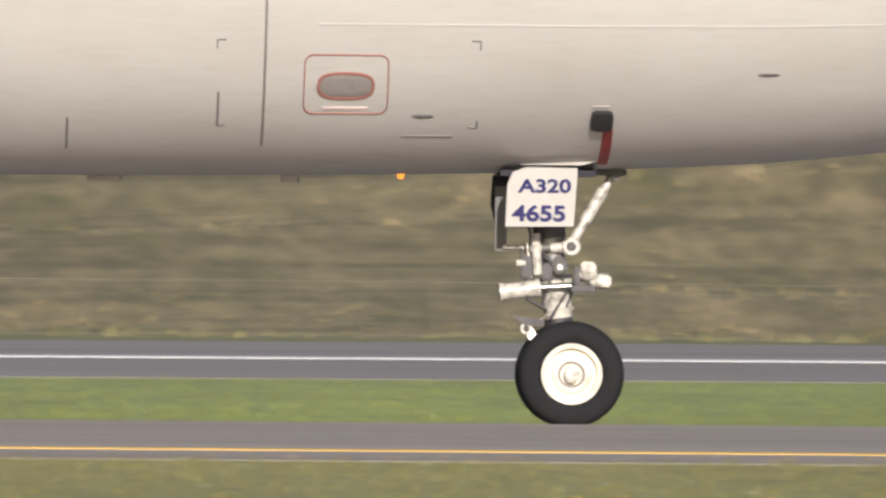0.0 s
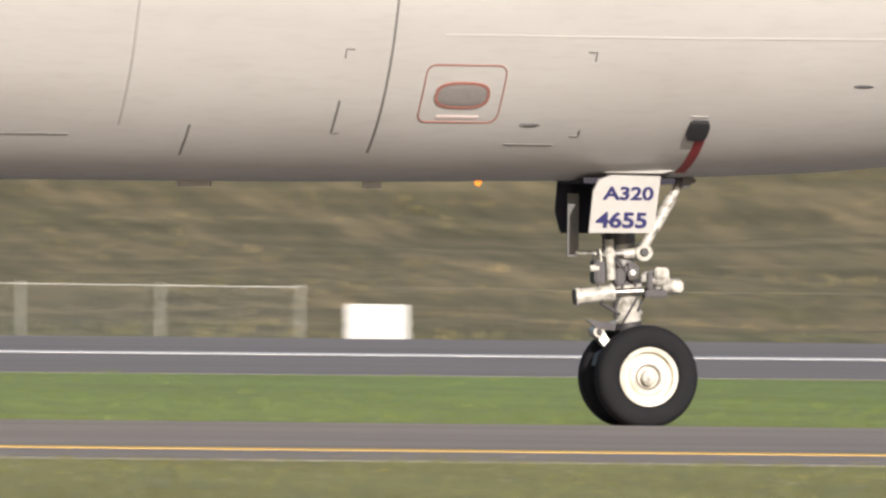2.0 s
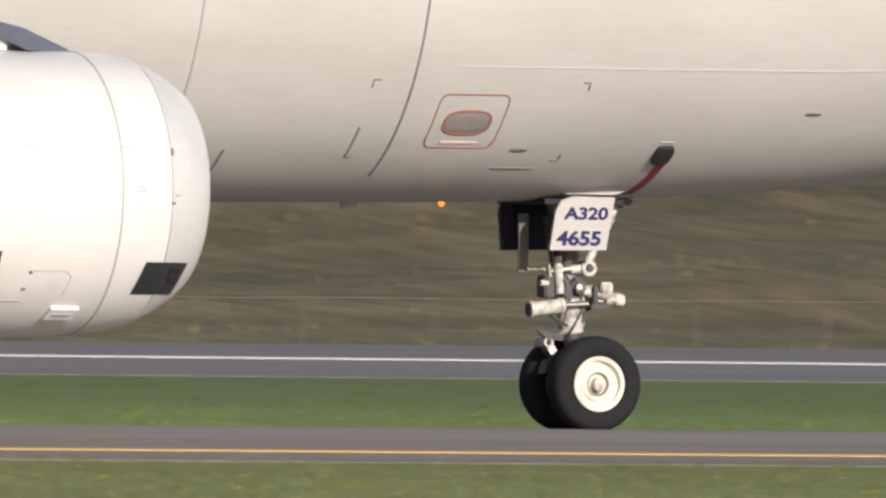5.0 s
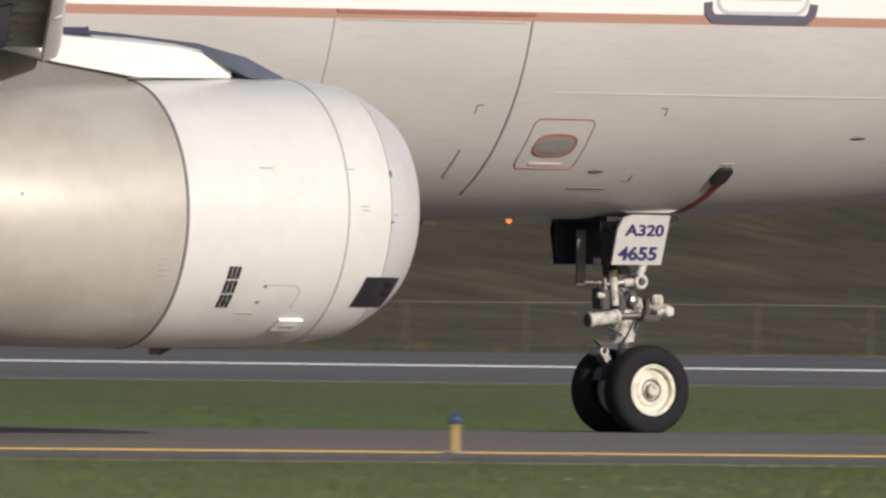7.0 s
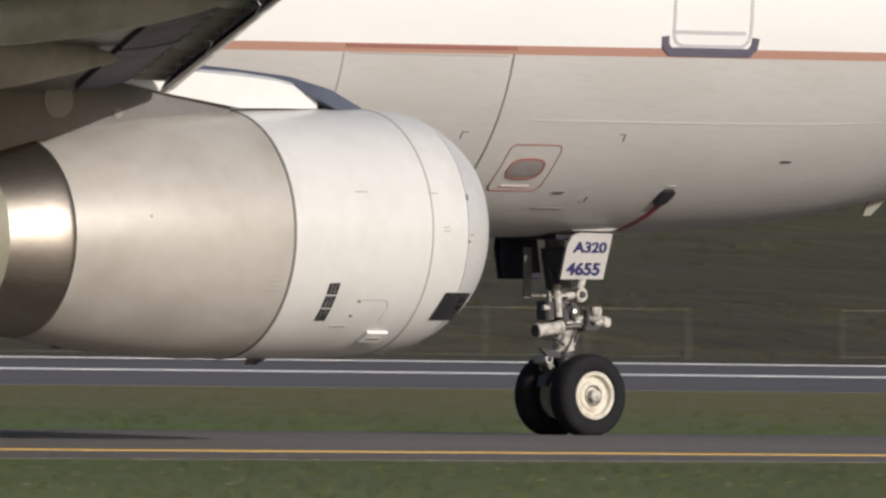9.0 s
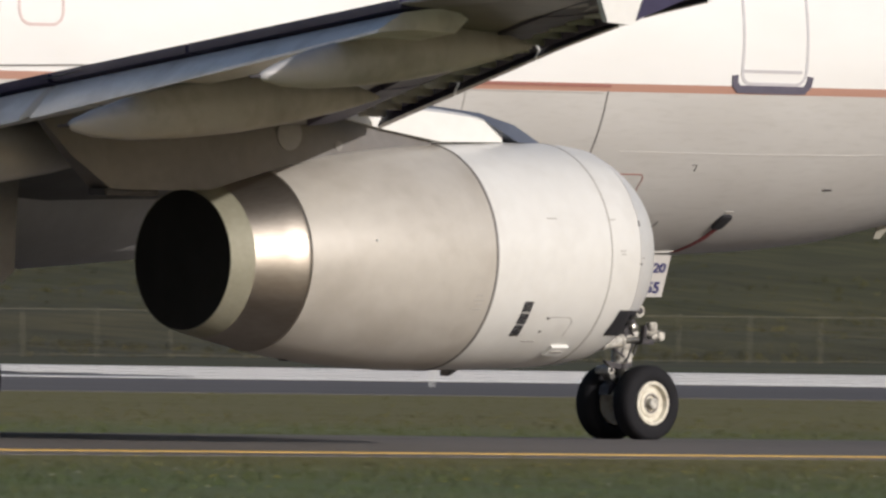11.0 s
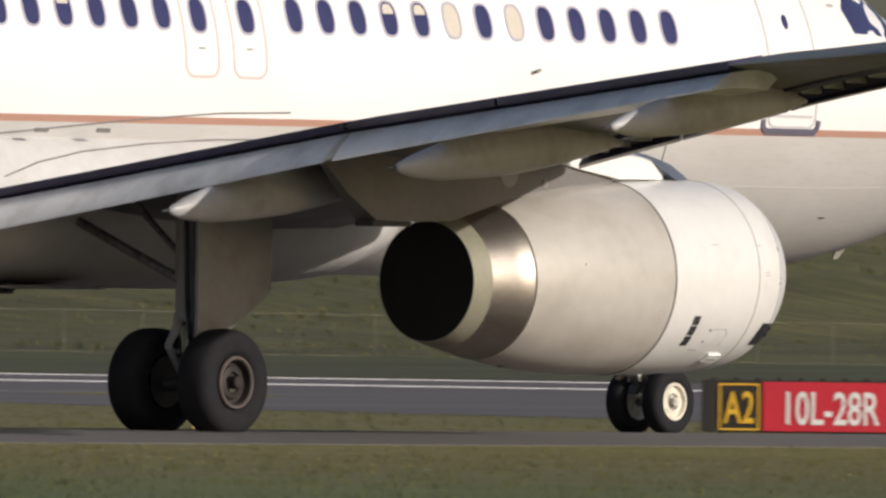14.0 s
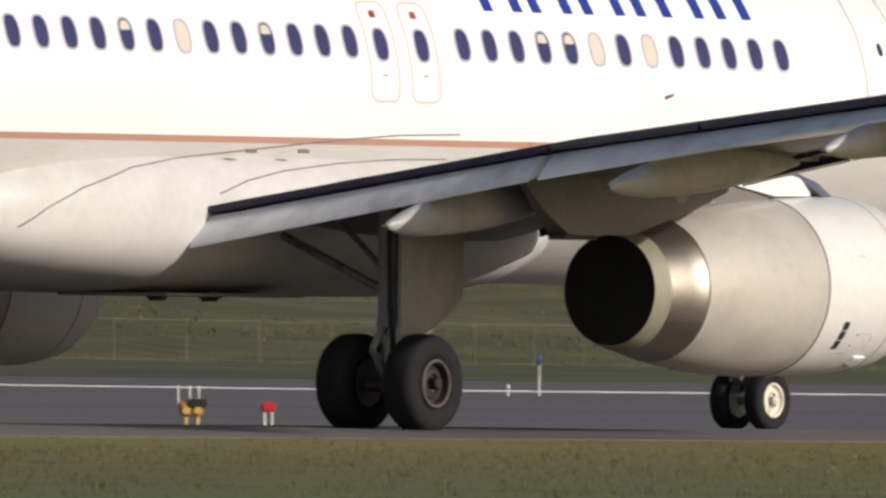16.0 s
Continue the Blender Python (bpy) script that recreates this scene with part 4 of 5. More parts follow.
    hull_part("red_stripe", RED_DEEP, lambda bm: ribbon(bm, [(0.2, 2.0), (0.2, 1.9), (0.195, 1.82), (0.19, 1.775)], 0.07, 0.006), body, "red towing limit stripe")
    hull_part("lamp_bracket", LIGHT_SEAM, lambda bm: ribbon(bm, [(0.08, 2.155), (0.2, 2.155)], 0.012), body)
    hull_part("hook", GALV, lambda bm: (tube(bm, on_hull(-4.56, 3.87)[0], on_hull(-4.56, 3.87, 0.06)[0], 0.016), tube(bm, on_hull(-4.6, 3.87, 0.06)[0], on_hull(-4.52, 3.89, 0.06)[0], 0.018)), body)
    hull_part("drain_mast", GALV, lambda bm: loft(bm, [[Vector((x, y, zz)) for x, y in ((a0, -0.01), (a1, -0.01), (a1, 0.01), (a0, 0.01))] for zz, a0, a1 in ((2.1, 3.3, 3.5), (1.94, 3.22, 3.3))]), body)
    hull_part("nose_probe", SEAM, lambda bm: (tube(bm, on_hull(2.42, 2.7)[0], on_hull(2.42, 2.7, 0.06)[0], 0.014), tube(bm, on_hull(2.4, 2.7, 0.06)[0], on_hull(2.54, 2.715, 0.06)[0], 0.011)), body)
    # cockpit side windows
    for o in ([(1.35, 4.4), (2.0, 4.38), (2.05, 4.78), (1.45, 4.86), (1.25, 4.66)], [(2.1, 4.36), (2.62, 4.3), (2.5, 4.66), (2.12, 4.76)]):
        for side in (-1, 1):
            hull_part("cockpit_window", GLASS_DARK, lambda bm: patch(bm, o, 0.006, side), body, "dark cockpit side window")
    # operator titles as plain shapes in their colour
    def title(segs, w=0.19):
        return lambda bm: [ribbon(bm, s, w, 0.004) for s in segs]
    for x in (-7.78, -7.2, -6.82, -6.2, -5.78, -5.15, -4.72, -4.2, -3.55, -3.1, -2.6):
        hull_part("title_bar", BLUE, title([[(x, 4.8), (x, 5.36)]]), body, "blue painted title bar")
    # crew marking near the cockpit as bars
    for a, zz, ln in ((0.85, 4.92, 0.12), (0.98, 4.86, 0.1), (0.8, 4.78, 0.12), (0.95, 4.7, 0.14)):
        hull_part("nose_mark", LIGHT_SEAM, lambda bm: ribbon(bm, [(a, zz), (a + ln, zz)], 0.035), body)
    # anti-collision beacon under the belly
    bm = bmesh.new()
    spin(bm, [(0.0, 0.026), (0.015, 0.025), (0.033, 0.015), (0.038, 0.001)], (0, 0, 0), "y", 16)
    bmesh.ops.transform(bm, matrix=pose(-1.16, 0, 1.7, -90), verts=bm.verts)
    part("beacon", bm, BEACON, body, "glowing amber beacon under the belly", 40)
    for a, ln, h in ((-3.3, 0.22, 0.03), (-1.98, 0.12, 0.03), (-9.9, 0.12, 0.1)):
        bm = bmesh.new()
        loft(bm, [[Vector((a + x, y, 1.7 if zz == 0 else 1.665 - h)) for x, y in ((0, -0.02), (ln, -0.03), (ln * 1.1, 0), (ln, 0.03), (0, 0.02))] for zz in (0, 1)])
        part("blade_antenna", bm, LIGHT_SEAM, body)


def window(a, zz, side, parent, blind, half):
    """A cabin window: surround and pane, each following the hull."""
    def oval(w, h):
        return [(a + w * math.copysign(abs(math.cos(t)) ** 0.75, math.cos(t)), zz + h * math.copysign(abs(math.sin(t)) ** 0.75, math.sin(t))) for t in [i * math.tau / 20 for i in range(20)]]
    bm = bmesh.new()
    ribbon(bm, oval(0.135, 0.19), 0.028, 0.006, True, side)
    part("cabin_window", bm, FRAME_WHITE, parent)
    bm = bmesh.new()
    patch(bm, oval(0.125, 0.18), 0.003, side)
    part("pane", bm, SHADE_BEIGE if blind else GLASS_DARK, parent, "closed beige blind" if blind else "dark blue glass")
    if half:
        bm = bmesh.new()
        patch(bm, [(a - 0.085, zz + 0.05), (a + 0.085, zz + 0.05), (a + 0.09, zz + 0.1), (a + 0.05, zz + 0.155), (a - 0.05, zz + 0.155), (a - 0.09, zz + 0.1)], 0.008, side)
        part("blind", bm, SHADE_BEIGE, parent, "half-lowered blind")


make_fuselage()


FAIRING_ST = ((-5.9, 0.5, 0.35), (-6.4, 0.75, 0.7), (-7.2, 0.9, 0.9), (-8.5, 0.98, 1.0), (-10, 1.0, 1.0), (-12, 1.0, 1.0), (-13.4, 1.0, 1.0), (-14.6, 0.99, 0.97), (-15.8, 0.96, 0.9), (-16.8, 0.9, 0.8), (-17.6, 0.8, 0.65), (-18.4, 0.62, 0.42))


def fairing_y(a, zz):
    """Half width of the wing root fairing at a length and height."""
    st = sorted(FAIRING_ST)
    sw = float(np.interp(a, [p[0] for p in st], [p[1] for p in st]))
    sz = float(np.interp(a, [p[0] for p in st], [p[2] for p in st]))
    v = min(1.0, abs(zz - 2.42) / ((0.93 if zz < 2.42 else 0.85) * sz))
    q = v ** (1 / 0.72)
    return 2.2 * sw * math.sqrt(max(0.0, 1 - q * q)) ** 0.62


def belly_fairing():
    bm = bmesh.new()
    rings = []
    for a, s, sz in FAIRING_ST:
        ring = []
        for i in range(48):
            t = i * math.tau / 48
            c, q = math.cos(t), math.sin(t)
            ring.append(Vector((a, 2.2 * s * math.copysign(abs(c) ** 0.62, c), 2.42 + (0.93 if q < 0 else 0.85) * sz * math.copysign(abs(q) ** 0.72, q))))
        rings.append(ring)
    loft(bm, rings)
    f = part("belly_fairing", bm, FAIRING, plane, "bulged off-white wing root fairing", 50)
    for a in (-12.3, -13.3):
        bm = bmesh.new()
        box(bm, a - 0.1, a + 0.1, -1.2, -1.0, 1.41, 1.52, None, 0.03)
        part("belly_drain", bm, GEAR_DARK, f)
    bm = bmesh.new()
    box(bm, -14.0, -11.4, -1.75, -0.2, 1.465, 1.5, None, 0.01)
    part("wheel_bay_door", bm, DOOR_GREY, f, "grey wheel bay door closed flush")
    for a, zz in ((-13.0, 3.19), (-12.0, 3.2)):
        hull_part("scoop", SEAM, lambda bm: patch(bm, rounded(a - 0.11, a + 0.11, zz - 0.02, zz + 0.02, 0.015, 2), 0.3), f)
    # fillet joint lines where fairing meets hull
    for path in (((-17.0, 2.2), (-16.6, 2.42), (-16.0, 2.66), (-15.0, 2.9), (-14.1, 3.01), (-13.0, 3.1), (-11.8, 3.2), (-10.9, 3.27), (-9.8, 3.34), (-8.4, 3.37)), ((-13.6, 2.62), (-13.0, 2.78), (-12.2, 2.9), (-11.0, 3.0), (-9.8, 3.06), (-8.6, 3.08))):
        bm = bmesh.new()
        pts = []
        for (a0, z0), (a1, z1) in zip(path, path[1:]):
            for i in range(6):
                a, zz = a0 + (a1 - a0) * i / 6, z0 + (z1 - z0) * i / 6
                pts.append(Vector((a, -max(-on_hull(a, zz)[0].y, fairing_y(a, zz)) - 0.004, zz)))
        for p, q in zip(pts, pts[1:]):
            tube(bm, p, q, 0.009, 0.009, 6, False)
        part("fillet_joint", bm, SEAM, f)


belly_fairing()


# ---- wings ----
def wing_data(b):
    """Front edge, rear edge, their heights, and thickness at a span station."""
    le = -6.95 - 0.565 * (b - 2.0)
    te = float(np.interp(b, (1.2, 2.2, 6.7, 13.2, 17.05), (-13.85, -13.78, -13.45, -15.32, -16.8)))
    zt = float(np.interp(b, (1.2, 2.2, 6.7, 13.2, 17.05), (2.3, 2.45, 3.17, 3.76, 3.9)))
    zl = float(np.interp(b, (1.2, 2.2, 6.4, 12, 14.5, 17.05), (2.35, 2.5, 3.05, 3.64, 3.86, 3.98)))
    th = float(np.interp(b, (1.2, 6.4, 17.05), (0.85, 0.5, 0.17)))
    return le, te, zl, zt, th


SECTION = ((0.0, 0.0), (0.01, 0.16), (0.05, 0.32), (0.15, 0.5), (0.35, 0.6), (0.6, 0.45), (0.85, 0.17), (0.985, 0.035), (1.0, 0.0), (0.985, -0.02), (0.85, -0.1), (0.6, -0.33), (0.35, -0.45), (0.15, -0.4), (0.05, -0.27), (0.01, -0.13))


def wing_ring(b, side):
    le, te, zl, zt, th = wing_data(b)
    return [Vector((le + (te - le) * u, side * b, zl + (zt - zl) * u + th * v)) for u, v in SECTION]


def make_wing(side):
    spans = [1.2, 2.2, 3.6, 5.0, 6.4, 8, 10, 12, 13.2, 15, 16.4, 17.05]
    bm = bmesh.new()
    loft(bm, [wing_ring(b, side) for b in spans])
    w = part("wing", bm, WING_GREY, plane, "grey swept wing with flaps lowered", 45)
    # flaps in two pieces, aileron
    for name, b0, b1, drop0, drop1, ext in (("inboard_flap", 2.15, 6.6, 0.33, 0.27, 0.33), ("outboard_flap", 6.7, 13.1, 0.27, 0.15, 0.3)):
        rings = []
        for i in range(9):
            b = b0 + (b1 - b0) * i / 8
            le, te, zl, zt, th = wing_data(b)
            d = drop0 + (drop1 - drop0) * i / 8
            prof = ((0.75, -0.1), (0.6, -0.015), (0.3, -0.02), (0.0, -0.055), (-ext * 0.5, -0.05 - d * 0.5), (-ext, -0.06 - d), (-ext, -0.085 - d), (-ext * 0.4, -0.14 - d * 0.5), (0.2, -0.2), (0.6, -0.22))
            rings.append([Vector((te + u, side * b, zt - 0.03 + v)) for u, v in prof])
        bm = bmesh.new()
        loft(bm, rings)
        part(name, bm, FLAP_GREY, w, "pale blue-grey lowered flap", 50)
    rings = []
    for i in range(5):
        b = 13.25 + 3.1 * i / 4
        le, te, zl, zt, th = wing_data(b)
        rings.append([Vector((te + u, side * b, zt + v)) for u, v in ((0.3, 0.05), (0.0, 0.012), (-0.16, -0.02), (-0.16, -0.03), (0.0, -0.05), (0.3, -0.06))])
    bm = bmesh.new()
    loft(bm, rings)
    part("aileron", bm, WING_GREY, w, "", 50)
    # spoiler edge strip over the flap gap, coloured dark for its shade and lens fringe
    for b0, b1 in ((2.15, 6.65), (6.7, 9.2), (9.25, 13.1)):
        rings = []
        for i in range(5):
            b = b0 + (b1 - b0) * i / 4
            le, te, zl, zt, th = wing_data(b)
            rings.append([Vector((te + u, side * b, zt + v)) for u, v in ((0.5, 0.1), (-0.04, 0.03), (-0.05, 0.0), (-0.04, -0.05), (0.1, -0.06), (0.5, -0.04))])
        bm = bmesh.new()
        loft(bm, rings)
        part("spoiler", bm, NAVY, w, "spoiler trailing strip, coloured dark for flap gap shade", 50)
    # slats, run forward and down; cove faces are navy, shade put into the colour
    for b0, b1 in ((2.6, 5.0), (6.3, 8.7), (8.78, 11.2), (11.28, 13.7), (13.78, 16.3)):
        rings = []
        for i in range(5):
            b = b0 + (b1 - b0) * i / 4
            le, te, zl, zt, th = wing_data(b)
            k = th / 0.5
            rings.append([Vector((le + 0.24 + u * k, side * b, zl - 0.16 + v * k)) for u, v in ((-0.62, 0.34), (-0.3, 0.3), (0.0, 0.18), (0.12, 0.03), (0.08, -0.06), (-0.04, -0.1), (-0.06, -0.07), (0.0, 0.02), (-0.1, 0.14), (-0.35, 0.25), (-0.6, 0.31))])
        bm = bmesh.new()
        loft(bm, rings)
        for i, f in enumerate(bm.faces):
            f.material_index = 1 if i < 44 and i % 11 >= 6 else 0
        slat = part("slat", bm, (BARE, NAVY), w, "extended leading edge slat, its cove coloured dark for shade", 50)
        for j in (0.08, 0.29, 0.5, 0.71, 0.92):
            b = b0 + (b1 - b0) * j
            le, te, zl, zt, th = wing_data(b)
            bm = bmesh.new()
            box(bm, le - 0.12, le + 0.2, side * b - 0.016, side * b + 0.016, zl - 0.26 * th - 0.05, zl - 0.02, None, 0.006)
            part("slat_track", bm, WHITE, slat)
        # solid navy strip under the front edge, painted in for the shaded gap
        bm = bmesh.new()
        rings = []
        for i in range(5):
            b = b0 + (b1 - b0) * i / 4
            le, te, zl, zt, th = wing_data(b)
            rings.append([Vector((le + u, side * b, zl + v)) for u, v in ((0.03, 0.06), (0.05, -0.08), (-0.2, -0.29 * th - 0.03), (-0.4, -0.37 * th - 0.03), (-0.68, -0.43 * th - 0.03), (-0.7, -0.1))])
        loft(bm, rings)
        part("slat_shade_strip", bm, NAVY, w, "solid strip behind the slat coloured as shade in the gap")
    # flap track fairings: aft tips as seen, bodies running forward under the wing
    for tip, ln, r in (((-14.57, 5.21, 2.27), 3.4, 0.2), ((-15.0, 8.55, 2.71), 3.7, 0.2), ((-16.25, 12.32, 3.11), 3.2, 0.18)):
        bm = bmesh.new()
        le, te, zl, zt, th = wing_data(tip[1])
        rings = []
        for u, rr, lift in ((0.0, 0.03, 0.0), (0.02, 0.3, 0.0), (0.08, 0.62, 0.012), (0.2, 0.9, 0.03), (0.38, 1.0, 0.05), (0.55, 0.95, 0.07), (0.72, 0.75, 0.1), (0.88, 0.4, 0.14), (1.0, 0.05, 0.18)):
            cx, cz = tip[0] + ln * u, tip[2] + 0.3 * u + 0.03 * rr
            rings.append([Vector((cx, side * tip[1] + r * 0.8 * rr * math.cos(t), cz + r * rr * math.sin(t) * (1.15 if math.sin(t) < 0 else 0.6 + 1.9 * u))) for t in [i * math.tau / 20 for i in range(20)]])
        loft(bm, rings)
        fair = part("flap_fairing", bm, CANOE_GREY, w, "grey canoe-shaped flap track fairing", 60)
        bm = bmesh.new()
        tube(bm, (tip[0] - 0.1, side * tip[1], tip[2] - 0.01), (tip[0] + 0.1, side * tip[1], tip[2]), 0.012, 0.02, 8)
        part("static_wick", bm, GEAR_DARK, fair)
    # wing tip fence
    bm = bmesh.new()
    slab(bm, [(-15.42, 3.88), (-15.75, 4.05), (-16.5, 4.6), (-16.82, 4.64), (-16.88, 4.1), (-16.83, 3.8), (-16.72, 3.54), (-16.45, 3.52), (-16.05, 3.7)], side * 17.02, side * 17.08)
    fence_ = part("wing_tip_fence", bm, WHITE, w, "white triangular wing tip fence")
    bm = bmesh.new()
    slab(bm, [(-16.82, 4.0), (-16.0, 4.0), (-15.9, 4.05), (-16.82, 4.05)], side * 17.085, side * 17.09)
    part("gold_band", bm, GOLD, fence_)
    bm = bmesh.new()
    slab(bm, [(-16.83, 4.055), (-15.86, 4.055), (-16.4, 4.48), (-16.78, 4.58)], side * 17.085, side * 17.09)
    part("blue_field", bm, BLUE, fence_)
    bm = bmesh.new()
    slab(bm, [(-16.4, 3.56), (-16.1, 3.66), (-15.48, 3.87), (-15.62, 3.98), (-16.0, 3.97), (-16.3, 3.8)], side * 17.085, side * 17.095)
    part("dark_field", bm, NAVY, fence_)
    return w


# ---- engines ----
def make_engine(side):
    cy = side * 5.82

    def zc(a):
        return 1.695 + (a + 6.2) * 0.0235

    def turned(profile, material, name, parent, label="", k=64, close=False):
        bm = bmesh.new()
        rings = []
        for a, r in profile:
            rings.append([Vector((a, cy + r * math.cos(i * math.tau / k), zc(a) + r * math.sin(i * math.tau / k))) for i in range(k)])
        loft(bm, rings, not close)
        return part(name, bm, material, parent, label, 40)

    eng = turned([(-6.38, 0.962), (-6.6, 0.995), (-6.9, 1.015), (-7.6, 1.025), (-8.2, 1.022), (-8.2, 0.98)], COWL, "engine", plane, "white fan cowl of the under-wing engine", close=True)
    turned([(-7.4, 0.8), (-6.7, 0.68), (-6.3, 0.62), (-6.08, 0.61), (-5.99, 0.625), (-5.96, 0.655), (-5.97, 0.7), (-6.0, 0.742), (-6.06, 0.79), (-6.14, 0.845), (-6.24, 0.9), (-6.375, 0.961)], BARE, "inlet_lip", eng, "bare metal intake lip", close=True)
    turned([(-6.79, 1.005), (-6.785, 1.012), (-6.775, 1.012), (-6.77, 1.003)], LIGHT_SEAM, "cowl_joint", eng, close=True)
    turned([(-7.38, 0.8), (-7.36, 0.25), (-7.1, 0.02)], GEAR_DARK, "fan_disc", eng, "dark fan and spinner")
    turned([(-8.205, 0.985), (-8.22, 1.018), (-8.6, 1.015), (-9.1, 0.99), (-9.6, 0.94), (-10.0, 0.878), (-10.28, 0.82), (-10.285, 0.79)], SLEEVE, "reverser_sleeve", eng, "grey-beige reverser sleeve, stained", close=True)
    turned([(-8.195, 1.022), (-8.196, 1.026), (-8.214, 1.026), (-8.222, 1.015)], SEAM, "sleeve_joint", eng, close=True)
    turned([(-10.285, 0.8), (-10.29, 0.818), (-10.31, 0.824), (-10.33, 0.81), (-10.55, 0.765), (-10.75, 0.72), (-10.86, 0.694)], NOZZLE_METAL, "nozzle", eng, "bare brushed metal exhaust nozzle", close=True)
    turned([(-10.86, 0.694), (-10.93, 0.677), (-11.1, 0.632), (-11.1, 0.622)], NOZZLE_TAN, "nozzle_rim", eng, "heat-tanned nozzle rim", close=True)
    turned([(-11.1, 0.622), (-10.9, 0.66), (-10.3, 0.72), (-9.6, 0.7), (-9.3, 0.62), (-9.25, 0.3), (-9.6, 0.12), (-9.9, 0.02)], OPENING_BLACK, "exhaust_duct", eng, "near black exhaust duct")

    def skin(a, zz, off=0.0):
        r = float(np.interp(a, (-11.1, -10.28, -9.6, -8.6, -7.6, -6.9, -6.6, -6.38, -6.22, -6.1, -6.02), (0.632, 0.82, 0.94, 1.015, 1.025, 1.015, 0.995, 0.962, 0.89, 0.82, 0.76)))
        s = max(-0.99, min(0.99, (zz - zc(a)) / r))
        c = math.sqrt(1 - s * s)
        n = Vector((0, side * c, s))
        return Vector((a, cy, zc(a))) + n * (r + off)

    def plate(outline, material, name, label="", off=0.006):
        bm = bmesh.new()
        loft(bm, [[skin(a, zz, o) for a, zz in outline] for o in (-0.01, off)])
        part(name, bm, material, eng, label)

    for i in range(3):
        for j in range(3):
            a0, z0 = -7.8 + 0.0385 * j + i * 0.003, 0.95 + i * 0.107
            plate([(a0, z0), (a0 + 0.03, z0), (a0 + 0.034, z0 + 0.093), (a0 + 0.004, z0 + 0.093)], BLACK, "vent_slot", "dark cooling slot" if i + j == 0 else "")
    bm = bmesh.new()
    grid = [[bm.verts.new(skin(-6.58 + 0.05 * v + (0.4 - 0.0 * v) * u / 8, 0.97 + 0.225 * v, 0.008)) for u in range(9)] for v in (0, 0.25, 0.5, 0.75, 1.0)]
    for p, q in zip(grid, grid[1:]):
        for u in range(8):
            bm.faces.new((p[u], p[u + 1], q[u + 1], q[u]))
    part("anti_ice_panel", bm, BLACK, eng, "dark grey vent panel behind the intake lip", 40)
    for a, zz in ((-6.3, 1.06), (-6.3, 1.12)):
        plate([(a, zz), (a + 0.09, zz), (a + 0.1, zz + 0.035), (a + 0.01, zz + 0.035)], OPENING_BLACK, "vent_hole", "", 0.018)
    plate([(-7.19, 0.8), (-6.97, 0.8), (-6.95, 0.87), (-7.17, 0.87)], SIGN_WHITE, "data_plate", "white plate with grey bars", 0.03)
    plate([(-7.15, 0.825), (-7.01, 0.825), (-7.0, 0.84), (-7.14, 0.84)], LIGHT_SEAM, "plate_bar", "", 0.034)
    for a, zz, w, h in ((-7.78, 2.0, 0.12, 0.008), (-6.92, 2.0, 0.1, 0.008), (-6.78, 1.69, 0.07, 0.009), (-6.79, 1.72, 0.07, 0.009), (-6.47, 1.66, 0.05, 0.01), (-9.26, 1.53, 0.1, 0.01), (-9.25, 1.5, 0.1, 0.01),
                        (-9.24, 1.575, 0.05, 0.018), (-8.62, 1.3, 0.07, 0.008), (-8.64, 1.26, 0.12, 0.008), (-8.61, 1.22, 0.07, 0.008), (-8.65, 1.18, 0.12, 0.008), (-9.3, 1.08, 0.03, 0.018),
                        (-7.66, 1.1, 0.03, 0.02), (-7.68, 0.98, 0.03, 0.02), (-9.62, 2.3, 0.1, 0.012), (-9.4, 2.3, 0.05, 0.03), (-7.82, 0.9, 0.16, 0.01), (-6.5, 1.95, 0.03, 0.05), (-6.5, 1.6, 0.03, 0.02)):
        a += 0.22 if a < -7 else 0.12
        plate([(a, zz), (a + w, zz), (a + w, zz + h), (a, zz + h)], LIGHT_SEAM if w > 0.04 else SEAM, "stencil", "", 0.004)
    bm = bmesh.new()
    pts = [(-7.4, 1.12), (-7.15, 1.12), (-7.1, 1.08), (-7.12, 0.95)]
    for p, q in zip(pts, pts[1:]):
        tube(bm, skin(*p, 0.0), skin(*q, 0.0), 0.004, 0.004, 6)
    part("access_joint", bm, LIGHT_SEAM, eng)
    for a, zz, s in ((-7.83, 0.66, 1.0), (-9.83, 0.76, 0.8)):
        bm = bmesh.new()
        loft(bm, [[Vector((a + x * s, cy + y, q)) for x, y in ((-0.1, 0), (0.0, -0.035), (0.12, 0), (0.0, 0.035))] for q in (zz + 0.05, zz - 0.02)] + [[Vector((a - 0.06 * s + x * 0.5, cy + y * 0.5, zz - 0.08 * s)) for x, y in ((-0.1, 0), (0.0, -0.035), (0.12, 0), (0.0, 0.035))]])
        part("drain_mast", bm, GEAR_DARK, eng)
    # small bright bead added on the sleeve to stand for a glint
    bm = bmesh.new()
    bmesh.ops.create_uvsphere(bm, u_segments=10, v_segments=6, radius=0.014, matrix=Matrix.Translation(skin(-9.6, 1.78)))
    part("sleeve_glint", bm, BARE, eng, "", 40)
    # pylon: grey body, white box fairing with a blue-grey cap
    pyl = bmesh.new()
